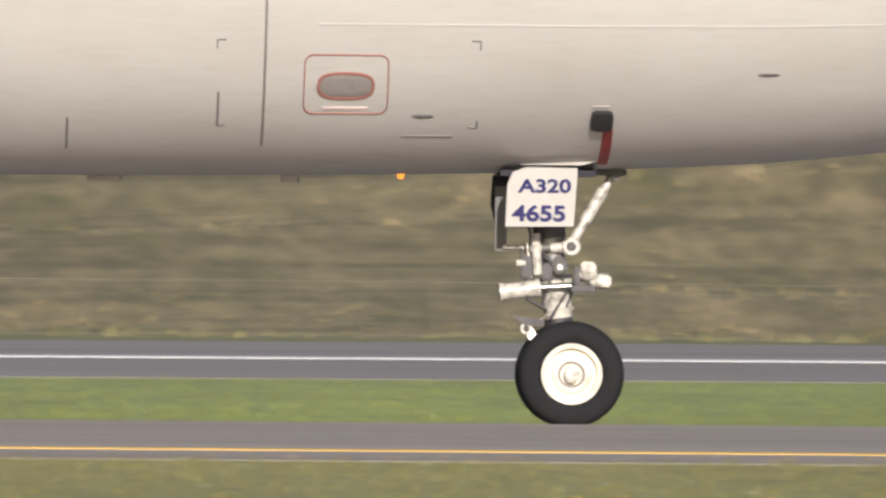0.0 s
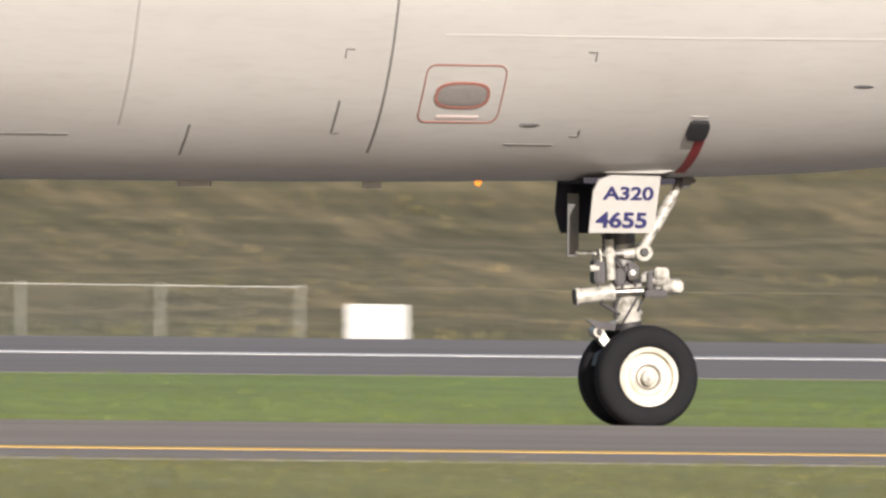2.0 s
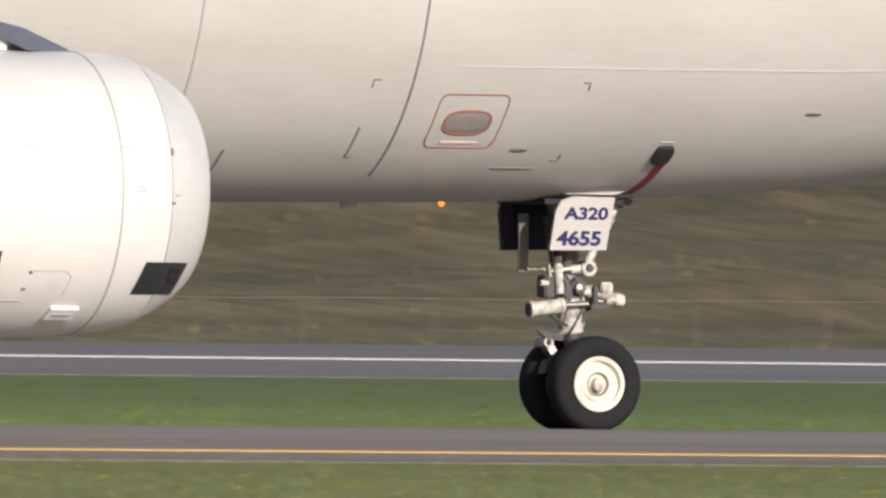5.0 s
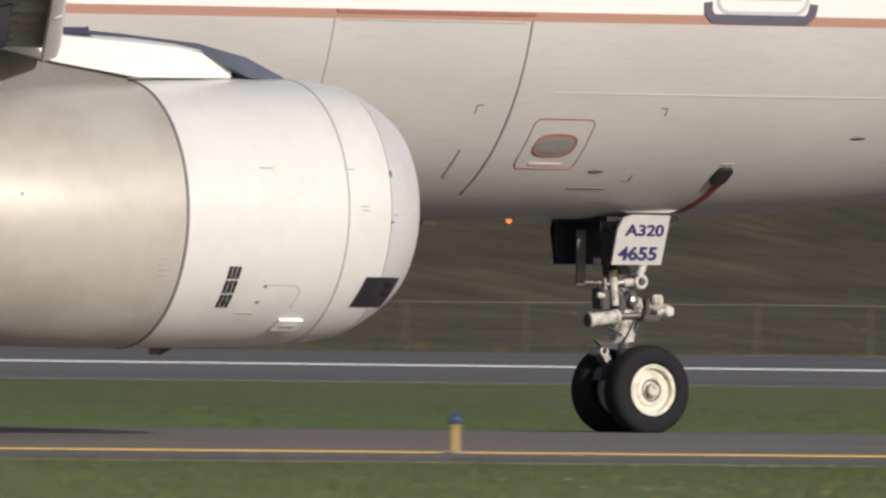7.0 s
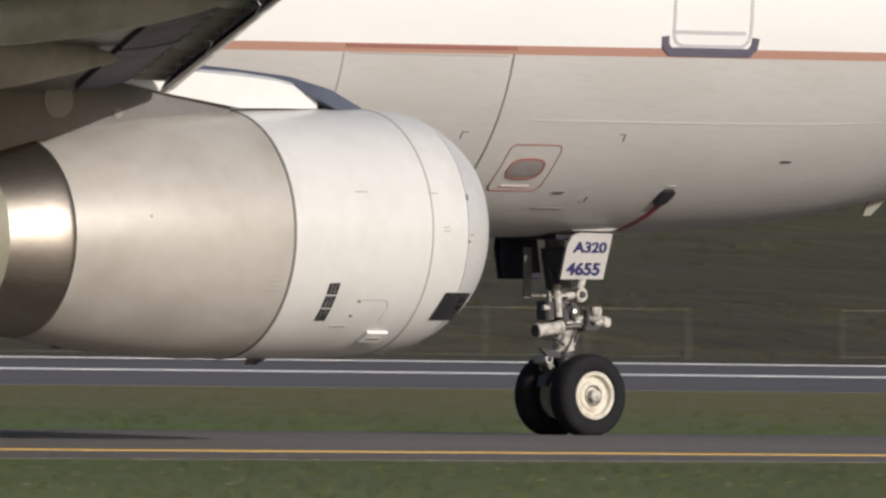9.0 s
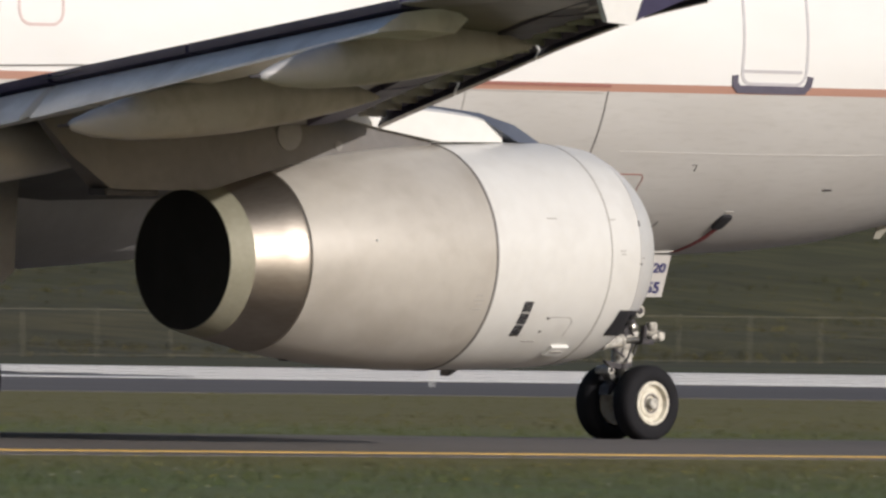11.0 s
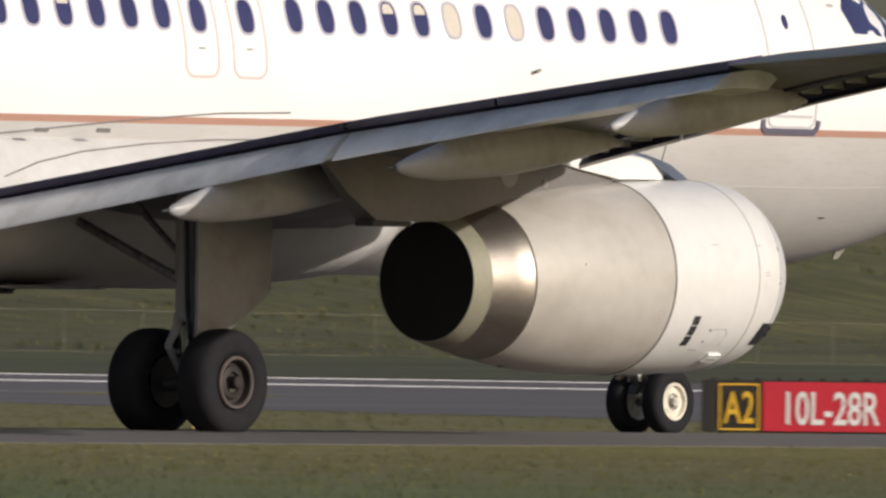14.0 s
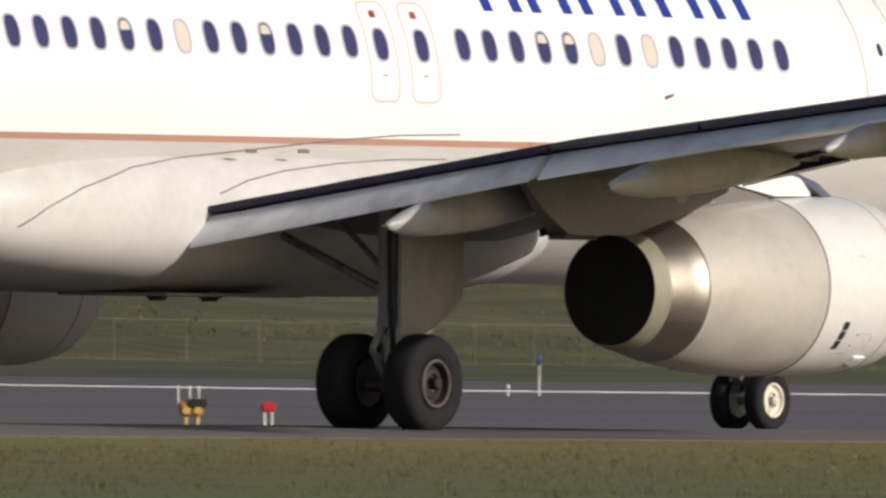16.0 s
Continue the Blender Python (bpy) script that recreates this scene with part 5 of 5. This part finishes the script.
    loft(pyl, [[Vector((a, cy + s * w, zz)) for s, zz in ((-1, z0), (-1, (z0 + z1) / 2), (-0.8, z1), (0.8, z1), (1, (z0 + z1) / 2), (1, z0))] for a, z0, z1, w in
               ((-8.25, 2.55, 2.69, 0.2), (-9.0, 2.4, 2.84, 0.23), (-9.7, 2.3, 3.0, 0.24), (-10.5, 2.22, 3.1, 0.24), (-11.2, 2.2, 3.1, 0.23), (-11.8, 2.19, 3.05, 0.2), (-12.1, 2.2, 3.0, 0.14), (-12.5, 2.48, 3.0, 0.07), (-12.9, 2.85, 3.0, 0.03))])
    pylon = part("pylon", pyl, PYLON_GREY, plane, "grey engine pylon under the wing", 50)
    bm = bmesh.new()
    loft(bm, [[Vector((a, cy + s * w, zz)) for s, zz in ((-1, z0), (-1, z1), (-0.75, z2), (0.75, z2), (1, z1), (1, z0))] for a, z0, z1, z2, w in
              ((-7.3, 2.69, 2.74, 2.76, 0.1), (-7.62, 2.685, 2.89, 2.92, 0.2), (-8.2, 2.68, 2.94, 2.975, 0.245), (-8.9, 2.78, 2.98, 3.01, 0.25), (-9.7, 2.93, 3.04, 3.07, 0.25), (-9.95, 2.95, 3.05, 3.08, 0.25))])
    part("pylon_fairing", bm, WHITE, pylon, "white pylon shoulder fairing", 35)
    bm = bmesh.new()
    loft(bm, [[Vector((a, cy + s * w, zz)) for s, zz in ((-1, z0), (-0.6, z1), (0.6, z1), (1, z0))] for a, z0, z1, w in
              ((-6.8, 2.68, 2.705, 0.06), (-7.17, 2.69, 2.85, 0.17), (-7.62, 2.88, 2.95, 0.21), (-8.3, 2.95, 3.01, 0.225), (-9.05, 3.01, 3.06, 0.22), (-9.8, 3.07, 3.12, 0.2))])
    part("pylon_cap", bm, PYLON_BLUE, pylon, "blue-grey pylon cap", 35)
    for a in (-8.75, -9.05, -9.35):
        bm = bmesh.new()
        box(bm, a - 0.11, a + 0.11, cy + side * 0.2, cy + side * 0.235, 3.0 - (a + 8.75) * 0.07, 3.05 - (a + 8.75) * 0.07, None, 0.005)
        part("cap_vent", bm, NAVY, pylon)
    for a, zz, r in ((-10.05, 2.72, 0.15), (-9.45, 2.62, 0.045)):
        bm = bmesh.new()
        spin(bm, [(-0.008, r), (0.008, r), (0.012, r * 0.9)], (a, cy + side * 0.238, zz), "y", 20)
        part("access_disc", bm, DOOR_GREY, pylon, "paler round access cover")
    bm = bmesh.new()
    box(bm, -12.15, -11.5, cy - 0.12, cy + 0.12, 2.14, 2.2, None, 0.01)
    part("pylon_heat_shield", bm, GEAR_DARK, pylon)
    return eng


for sd in (-1, 1):
    make_wing(sd)
    make_engine(sd)

# tail surfaces
bm = bmesh.new()
loft(bm, [[Vector((a0 + (a1 - a0) * u, v * w, zz)) for u, v in ((0, 0), (0.1, 0.5), (0.4, 1), (1, 0), (0.4, -1), (0.1, -0.5))] for zz, a0, a1, w in ((5.5, -23.5, -29.5, 0.28), (11.6, -28.6, -30.9, 0.12))])
part("tail_fin", bm, WHITE, plane, "white tail fin", 50)
for sd in (-1, 1):
    bm = bmesh.new()
    loft(bm, [[Vector((a0 + (a1 - a0) * u, sd * b, zz + v * w)) for u, v in ((0, 0), (0.1, 0.5), (0.4, 1), (1, 0), (0.4, -1), (0.1, -0.5))] for b, zz, a0, a1, w in ((0.4, 4.7, -26.5, -30.3, 0.2), (6.2, 5.3, -30.0, -31.6, 0.08))])
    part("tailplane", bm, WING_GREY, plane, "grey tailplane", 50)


# ---- landing gear ----
def make_wheel(name, at, r, width, rim_r, rim_mat, side):
    """A wheel about its axle: rim with hub, and the tyre as a piece of its own."""
    h = width / 2
    bm = bmesh.new()
    o = side  # outboard face
    spin(bm, [(o * h * 0.5, rim_r * 1.0), (o * h * 0.88, rim_r * 1.02), (o * h * 0.93, rim_r * 0.98), (o * h * 0.9, rim_r * 0.86), (o * h * 0.3, rim_r * 0.81), (o * h * 0.1, rim_r * 0.76), (o * h * 0.45, rim_r * 0.7), (o * h * 0.62, rim_r * 0.6),
              (o * h * 0.66, rim_r * 0.42), (o * h * 0.3, rim_r * 0.38), (o * h * 0.3, rim_r * 0.3), (-o * h * 0.3, rim_r * 0.3), (-o * h * 0.6, rim_r * 0.8), (-o * h * 0.86, rim_r)], (0, 0, 0), "y", 40)
    w = part(name, bm, rim_mat, plane, "", 35)
    bm = bmesh.new()
    prof = []
    for i in range(20):
        t = i * math.tau / 20
        c, s = math.cos(t), math.sin(t)
        prof.append((h * math.copysign(abs(c) ** 0.65, c), (r + rim_r * 0.96) / 2 + (r - rim_r * 0.96) / 2 * math.copysign(abs(s) ** 0.72, s)))
    k = 56
    rings = [[Vector((math.cos(j * math.tau / k) * q, d, math.sin(j * math.tau / k) * q)) for d, q in prof] for j in range(k)]
    rows = [[bm.verts.new(p) for p in ring] for ring in rings]
    for j in range(k):
        for i in range(20):
            bm.faces.new((rows[j][i], rows[j][(i + 1) % 20], rows[(j + 1) % k][(i + 1) % 20], rows[(j + 1) % k][i]))
    part("tyre", bm, TYRE, w, "black rubber tyre", 50)
    bm = bmesh.new()
    spin(bm, [(o * h * 0.5, rim_r * 0.26), (o * h * 1.0, rim_r * 0.25), (o * h * 1.08, rim_r * 0.2), (o * h * 1.1, 0.001)], (0, 0, 0), "y", 24)
    part("hub_cap", bm, GEAR_WHITE if rim_mat is RIM_WHITE else RIM_GREY, w, "", 35)
    # grey ring added round the nose wheel hub as painted recess shade
    if rim_mat is RIM_WHITE:
        bm = bmesh.new()
        spin(bm, [(o * h * 0.6, rim_r * 0.46), (o * h * 0.69, rim_r * 0.45), (o * h * 0.69, rim_r * 0.38), (o * h * 0.5, rim_r * 0.37)], (0, 0, 0), "y", 40, True)
        part("hub_shade_ring", bm, HUB_SHADE, w, "grey ring coloured as shade round the hub", 35)
    if rim_mat is RIM_GREY:
        bm = bmesh.new()
        spin(bm, [(o * h * 0.86, rim_r * 1.03), (o * h * 0.95, rim_r * 0.99), (o * h * 0.95, rim_r * 0.92), (o * h * 0.86, rim_r * 0.9)], (0, 0, 0), "y", 40, True)
        part("rim_flange", bm, RIM_WORN, w, "worn lighter rim flange", 35)
    for i in range(12):
        t = i * math.tau / 12
        bm = bmesh.new()
        spin(bm, [(o * h * 0.85, rim_r * 0.03), (o * h * 0.935, rim_r * 0.026)], (math.cos(t) * rim_r * 0.92, 0, math.sin(t) * rim_r * 0.92), "y", 8)
        part("bolt", bm, GEAR_DARK, w)
    w.matrix_basis = pose(*at)
    return w


def make_nose_gear():
    bm = bmesh.new()
    tube(bm, (-0.2, 0, 1.75), (-0.1, 0, 0.98), 0.085, 0.085, 20)
    tube(bm, (-0.145, 0, 1.3), (-0.135, 0, 1.22), 0.105, 0.105, 20)
    tube(bm, (-0.12, 0, 1.1), (-0.112, 0, 1.04), 0.1, 0.1, 20)
    leg = part("nose_gear", bm, GEAR_MID, plane, "grey and white nose landing gear leg", 35)

    def piece(name, material, make, label=""):
        b = bmesh.new()
        make(b)
        part(name, b, material, leg, label, 35)

    piece("lower_body", GEAR_WHITE, lambda b: (tube(b, (-0.095, 0, 0.94), (-0.075, 0, 0.72), 0.1, 0.095, 20), tube(b, (-0.08, 0, 0.8), (-0.078, 0, 0.775), 0.108, 0.108, 20)))
    piece("piston", GEAR_STEEL, lambda b: tube(b, (-0.08, 0, 0.74), (-0.01, 0, 0.36), 0.062, 0.062, 18), "bright steel piston")
    piece("axle", GEAR_STEEL, lambda b: tube(b, (0, -0.36, 0.337), (0, 0.36, 0.337), 0.05, 0.05, 16))
    piece("sleeve", GEAR_DARK, lambda b: tube(b, (-0.185, 0, 1.62), (-0.14, 0, 1.27), 0.125, 0.11, 18), "dark upper sleeve")
    piece("collar", GEAR_WHITE, lambda b: tube(b, (-0.1, 0, 0.985), (-0.093, 0, 0.925), 0.125, 0.125, 20))
    piece("collar_band", GEAR_DARK, lambda b: tube(b, (-0.104, 0, 1.01), (-0.1, 0, 0.986), 0.118, 0.118, 20))
    piece("lower_collar", GEAR_DARK, lambda b: tube(b, (-0.078, 0, 0.725), (-0.072, 0, 0.68), 0.098, 0.098, 20))
    piece("knee_block", GEAR_DARK, lambda b: box(b, -0.13, -0.03, -0.16, -0.08, 1.03, 1.14, None, 0.02))
    piece("knee_cap", GEAR_STEEL, lambda b: spin(b, [(-0.19, 0.02), (-0.18, 0.04), (-0.15, 0.045)], (-0.08, 0, 1.06), "y", 14))
    piece("drag_strut", GEAR_WHITE, lambda b: (tube(b, (0.28, -0.02, 1.7), (0.02, -0.08, 1.26), 0.03, 0.034, 14), tube(b, (0.09, -0.06, 1.38), (0.22, -0.04, 1.6), 0.042, 0.042, 14)), "white diagonal drag strut")
    piece("strut_lug", GEAR_WHITE, lambda b: (spin(b, [(-0.16, 0.055), (-0.15, 0.065), (-0.05, 0.065), (-0.04, 0.055)], (0.0, 0, 1.215), "y", 18), tube(b, (-0.14, -0.1, 1.2), (0.0, -0.1, 1.215), 0.035, 0.042, 12)))
    piece("lug_arm", GEAR_STEEL, lambda b: tube(b, (-0.29, -0.09, 1.185), (-0.13, -0.1, 1.205), 0.02, 0.03, 10))
    piece("lug_bolt", GEAR_DARK, lambda b: spin(b, [(-0.175, 0.025), (-0.165, 0.032), (-0.14, 0.032)], (0.0, 0, 1.215), "y", 14))
    piece("strut_hinge", GEAR_DARK, lambda b: tube(b, (0.3, -0.14, 1.71), (0.3, 0.14, 1.71), 0.04, 0.04, 12))
    piece("hinge_plate", GEAR_DARK, lambda b: box(b, 0.16, 0.38, -0.1, 0.1, 1.7, 1.74, None, 0.01))
    piece("steering_cylinder", GEAR_WHITE, lambda b: (tube(b, (-0.46, -0.13, 0.9), (-0.22, -0.13, 0.93), 0.055, 0.055, 18), tube(b, (-0.485, -0.13, 0.897), (-0.455, -0.13, 0.9), 0.066, 0.066, 18), tube(b, (-0.24, -0.13, 0.928), (-0.21, -0.13, 0.932), 0.063, 0.063, 18)), "white steering cylinder")
    piece("steering_rod", GEAR_STEEL, lambda b: tube(b, (-0.21, -0.13, 0.932), (0.0, -0.13, 0.945), 0.026, 0.026, 12))
    piece("cylinder_end", GEAR_DARK, lambda b: tube(b, (-0.495, -0.13, 0.896), (-0.483, -0.13, 0.897), 0.052, 0.052, 18))
    piece("actuator", GEAR_WHITE, lambda b: (tube(b, (-0.245, -0.11, 1.3), (-0.225, -0.12, 1.02), 0.032, 0.032, 14), tube(b, (-0.24, -0.11, 1.22), (-0.237, -0.11, 1.18), 0.042, 0.042, 14)), "slim white actuator")
    piece("actuator_pipe", GEAR_STEEL, lambda b: tube(b, (-0.3, -0.07, 1.24), (-0.27, -0.08, 1.0), 0.02, 0.02, 12))
    piece("side_fitting", GEAR_WHITE, lambda b: tube(b, (-0.37, -0.08, 1.1), (-0.31, -0.08, 1.1), 0.022, 0.026, 10))
    piece("valve_block", GEAR_DARK, lambda b: box(b, -0.34, -0.25, -0.1, 0.06, 0.99, 1.16, None, 0.012))
    piece("junction_box", GEAR_DARK, lambda b: box(b, -0.2, -0.13, -0.14, -0.05, 0.98, 1.1, None, 0.012))
    for p0, p1, r in (((-0.33, -0.1, 1.45), (-0.24, -0.1, 1.2), 0.009), ((-0.29, -0.08, 1.45), (-0.27, -0.1, 1.18), 0.009), ((-0.25, -0.1, 1.45), (-0.2, -0.11, 1.25), 0.009), ((-0.34, -0.05, 1.2), (-0.3, -0.06, 0.95), 0.009), ((-0.12, -0.12, 1.05), (-0.2, -0.12, 0.8), 0.009),
                      ((0.0, -0.1, 0.95), (-0.14, -0.12, 0.72), 0.009), ((-0.2, -0.13, 1.18), (-0.05, -0.13, 0.98), 0.008), ((-0.3, -0.1, 0.86), (-0.16, -0.12, 0.78), 0.012), ((0.05, -0.1, 1.0), (-0.03, -0.11, 0.8), 0.008)):
        piece("hose", GEAR_DARK, lambda b: tube(b, p0, p1, r, r, 8))
    # taxi and take-off lamps with their ballast boxes
    for x, zz, r in ((0.12, 1.03, 0.06), (0.2, 0.98, 0.055)):
        for y in (-0.16, 0.16):
            b = bmesh.new()
            loft(b, [[Vector((x + d, y + r * q * math.cos(t), zz + r * q * math.sin(t))) for t in [i * math.tau / 16 for i in range(16)]] for d, q in ((-0.07, 0.55), (-0.03, 0.9), (0.03, 1.0), (0.05, 1.0))])
            part("taxi_lamp", b, GEAR_WHITE, leg, "white taxi lamp housing", 35)
    piece("lamp_bracket", GEAR_DARK, lambda b: box(b, -0.04, 0.24, -0.12, 0.12, 0.93, 0.96, None, 0.008))
    piece("lamp_box", GEAR_WHITE, lambda b: box(b, 0.06, 0.16, -0.24, -0.16, 1.03, 1.11, None, 0.012), "white lamp box")
    piece("lamp_box", GEAR_WHITE, lambda b: box(b, 0.18, 0.27, -0.23, -0.15, 0.94, 1.02, None, 0.012), "white lamp box")
    piece("lamp_base", GEAR_DARK, lambda b: box(b, 0.0, 0.16, -0.2, -0.06, 0.9, 0.95, None, 0.01))
    piece("lamp_post", GEAR_DARK, lambda b: box(b, 0.02, 0.06, -0.2, -0.14, 0.95, 1.08, None, 0.008))
    # torque links behind the leg
    piece("torque_link", GEAR_WHITE, lambda b: (loft(b, [[Vector((x, y * w, zz)) for x, y, zz in ((x0 - 0.02, -1, z0), (x0 + 0.03, -1, z0 + 0.03), (x0 + 0.03, 1, z0 + 0.03), (x0 - 0.02, 1, z0))] for x0, z0, w in ((-0.13, 0.74, 0.09), (-0.31, 0.655, 0.06))]), tube(b, (-0.3, -0.09, 0.655), (-0.3, 0.09, 0.655), 0.04, 0.04, 12)))
    piece("link_pin", GEAR_DARK, lambda b: spin(b, [(-0.11, 0.014), (-0.1, 0.02), (-0.085, 0.02)], (-0.3, 0, 0.655), "y", 12))
    piece("lower_link", GEAR_STEEL, lambda b: loft(b, [[Vector((x, y * w, zz)) for x, y, zz in ((x0 - 0.02, -1, z0), (x0 + 0.03, -1, z0 + 0.03), (x0 + 0.03, 1, z0 + 0.03), (x0 - 0.02, 1, z0))] for x0, z0, w in ((-0.3, 0.65, 0.05), (-0.25, 0.57, 0.055), (-0.08, 0.44, 0.08))]))
    piece("tow_fitting", GEAR_DARK, lambda b: slab(b, [(-0.4, 0.745), (-0.18, 0.715), (-0.19, 0.665), (-0.32, 0.68)], -0.1, -0.06), "dark triangular guard")
    piece("mud_flap", GEAR_DARK, lambda b: slab(b, [(-0.3, 0.5), (-0.22, 0.56), (-0.18, 0.54), (-0.28, 0.42), (-0.32, 0.42)], -0.06, 0.06))
    # bay doors, hung from the hull and leaning in at the bottom: near one with the type placard
    LEAN = {sd: Matrix.Translation((0, sd * 0.485, 1.55)) @ Matrix.Rotation(radians(-15 * sd), 4, "X") @ Matrix.Translation((0, 0, -1.55)) for sd in (-1, 1)}
    for side in (-1, 1):
        b = bmesh.new()
        slab(b, [(-0.465, 1.34), (0.0, 1.345), (0.02, 1.75), (-0.33, 1.755), (-0.42, 1.72), (-0.455, 1.64)], -0.012, 0.012)
        bmesh.ops.transform(b, matrix=LEAN[side], verts=b.verts)
        door = part("bay_door", b, PLACARD if side < 0 else BAY, leg, "white bay door with the type placard" if side < 0 else "far bay door, its inner side coloured dark for shade")
        if side < 0:
            for ob in (letters("A320", 0.128, -0.2, -0.016, 1.585, BLUE_TEXT, door, bold=0.0035, squeeze=1.28),
                       letters("4655", 0.15, -0.235, -0.016, 1.385, BLUE_TEXT, door, bold=0.0045, squeeze=1.22)):
                ob.matrix_basis = LEAN[side] @ ob.matrix_basis
    piece("bay_lining", BAY, lambda b: box(b, -0.5, 0.15, -0.42, 0.42, 1.69, 1.73), "gear bay slab, near black in place of shade")
    piece("rear_door", BAY, lambda b: slab(b, [(-0.52, 1.7), (-0.42, 1.7), (-0.42, 1.36), (-0.5, 1.36), (-0.535, 1.5)], 0.3, 0.325), "rear bay door coloured as if in shade")
    piece("rear_door", HANG_GREY, lambda b: slab(b, [(-0.515, 1.62), (-0.435, 1.62), (-0.435, 1.18), (-0.515, 1.18)], 0.0, 0.02), "grey hanging rear door")
    piece("door_rod", GEAR_WHITE, lambda b: tube(b, (-0.46, -0.02, 1.21), (-0.24, -0.05, 1.2), 0.014, 0.014, 8))
    piece("bay_fairing", FAIRING, lambda b: loft(b, [[Vector((a, y, zz)) for y, zz in ((-0.5, z0), (-0.47, z1), (0.47, z1), (0.5, z0))] for a, z0, z1 in ((-0.5, 1.86, 1.8), (-0.35, 1.88, 1.765), (0.05, 1.88, 1.765), (0.18, 1.86, 1.8))]))


def make_main_gear(side):
    y = side * 3.795
    bm = bmesh.new()
    tube(bm, (-12.545, y, 2.7), (-12.525, y, 1.2), 0.13, 0.13, 20)
    tube(bm, (-12.525, y, 1.22), (-12.525, y, 1.14), 0.15, 0.15, 20)
    leg = part("main_gear", bm, DOOR_GREY, plane, "grey main landing gear leg", 35)

    def piece(name, material, make, label=""):
        b = bmesh.new()
        make(b)
        part(name, b, material, leg, label, 35)

    piece("piston", GEAR_STEEL, lambda b: tube(b, (-12.525, y, 1.18), (-12.520, y, 0.5), 0.085, 0.085, 18))
    piece("axle", GEAR_STEEL, lambda b: tube(b, (-12.520, y - 0.6, 0.485), (-12.520, y + 0.6, 0.485), 0.075, 0.075, 16))
    piece("torque_link", DOOR_GREY, lambda b: (tube(b, (-12.605, y, 1.2), (-12.845, y, 0.88), 0.05, 0.04, 10), tube(b, (-12.845, y, 0.88), (-12.585, y, 0.58), 0.04, 0.05, 10)))
    piece("side_stay", GEAR_MID, lambda b: (tube(b, (-12.465, y, 1.5), (-12.365, y - side * 1.7, 2.2), 0.05, 0.05, 12), tube(b, (-12.445, y - side * 0.1, 1.75), (-12.365, y - side * 0.9, 2.4), 0.035, 0.035, 12)))
    for x in (-12.685, -12.645):
        piece("hose", GEAR_DARK, lambda b: (tube(b, (x, y + side * 0.08, 2.3), (x, y + side * 0.1, 1.4), 0.016, 0.016, 8), tube(b, (x, y + side * 0.1, 1.4), (x + 0.08, y + side * 0.1, 0.75), 0.016, 0.016, 8)))
    piece("leg_door", DOOR_GREY, lambda b: slab(b, [(-12.740, 0.98), (-12.200, 1.06), (-11.700, 1.36), (-11.560, 1.46), (-11.520, 2.35), (-12.740, 2.4)], y + side * 0.27, y + side * 0.31), "flat grey leg door")
    piece("hinged_door", DOOR_GREY, lambda b: slab(b, [(-12.740, 2.38), (-11.540, 2.33), (-11.600, 2.6), (-12.700, 2.66)], y + side * 0.3, y + side * 0.34))


make_nose_gear()
for sd in (-1, 1):
    make_main_gear(sd)
R_NOSE, R_MAIN = 0.362, 0.56
wheels = []
for yy in (-0.25, 0.25):
    wheels.append((make_wheel("nose_wheel", (0, yy, 0.345), R_NOSE, 0.23, 0.205, RIM_WHITE, -1 if yy < 0 else 1), (0, yy, 0.345), R_NOSE))
for base in (-3.795, 3.795):
    for d in (-0.465, 0.465):
        at = (-12.52, base + d, 0.508)
        wheels.append((make_wheel("main_wheel", at, R_MAIN, 0.43, 0.27, RIM_GREY, -1 if d < 0 else 1), at, R_MAIN))


# ---- what moves ----
def motions():
    walk(plane, [(t, pose(s, CROWN + off, 0, 0, 0, head)) for t, s, off, head, pan, tilt, roll in ROWS])
    ts, ss = [r[0] for r in ROWS], [r[1] for r in ROWS]
    for wheel, at, r in wheels:
        walk(wheel, [(k / FPS, pose(*at, 0, math.degrees(float(np.interp(k / FPS, ts, ss)) / r), 0)) for k in range(0, 16 * FPS + 1)])


motions()
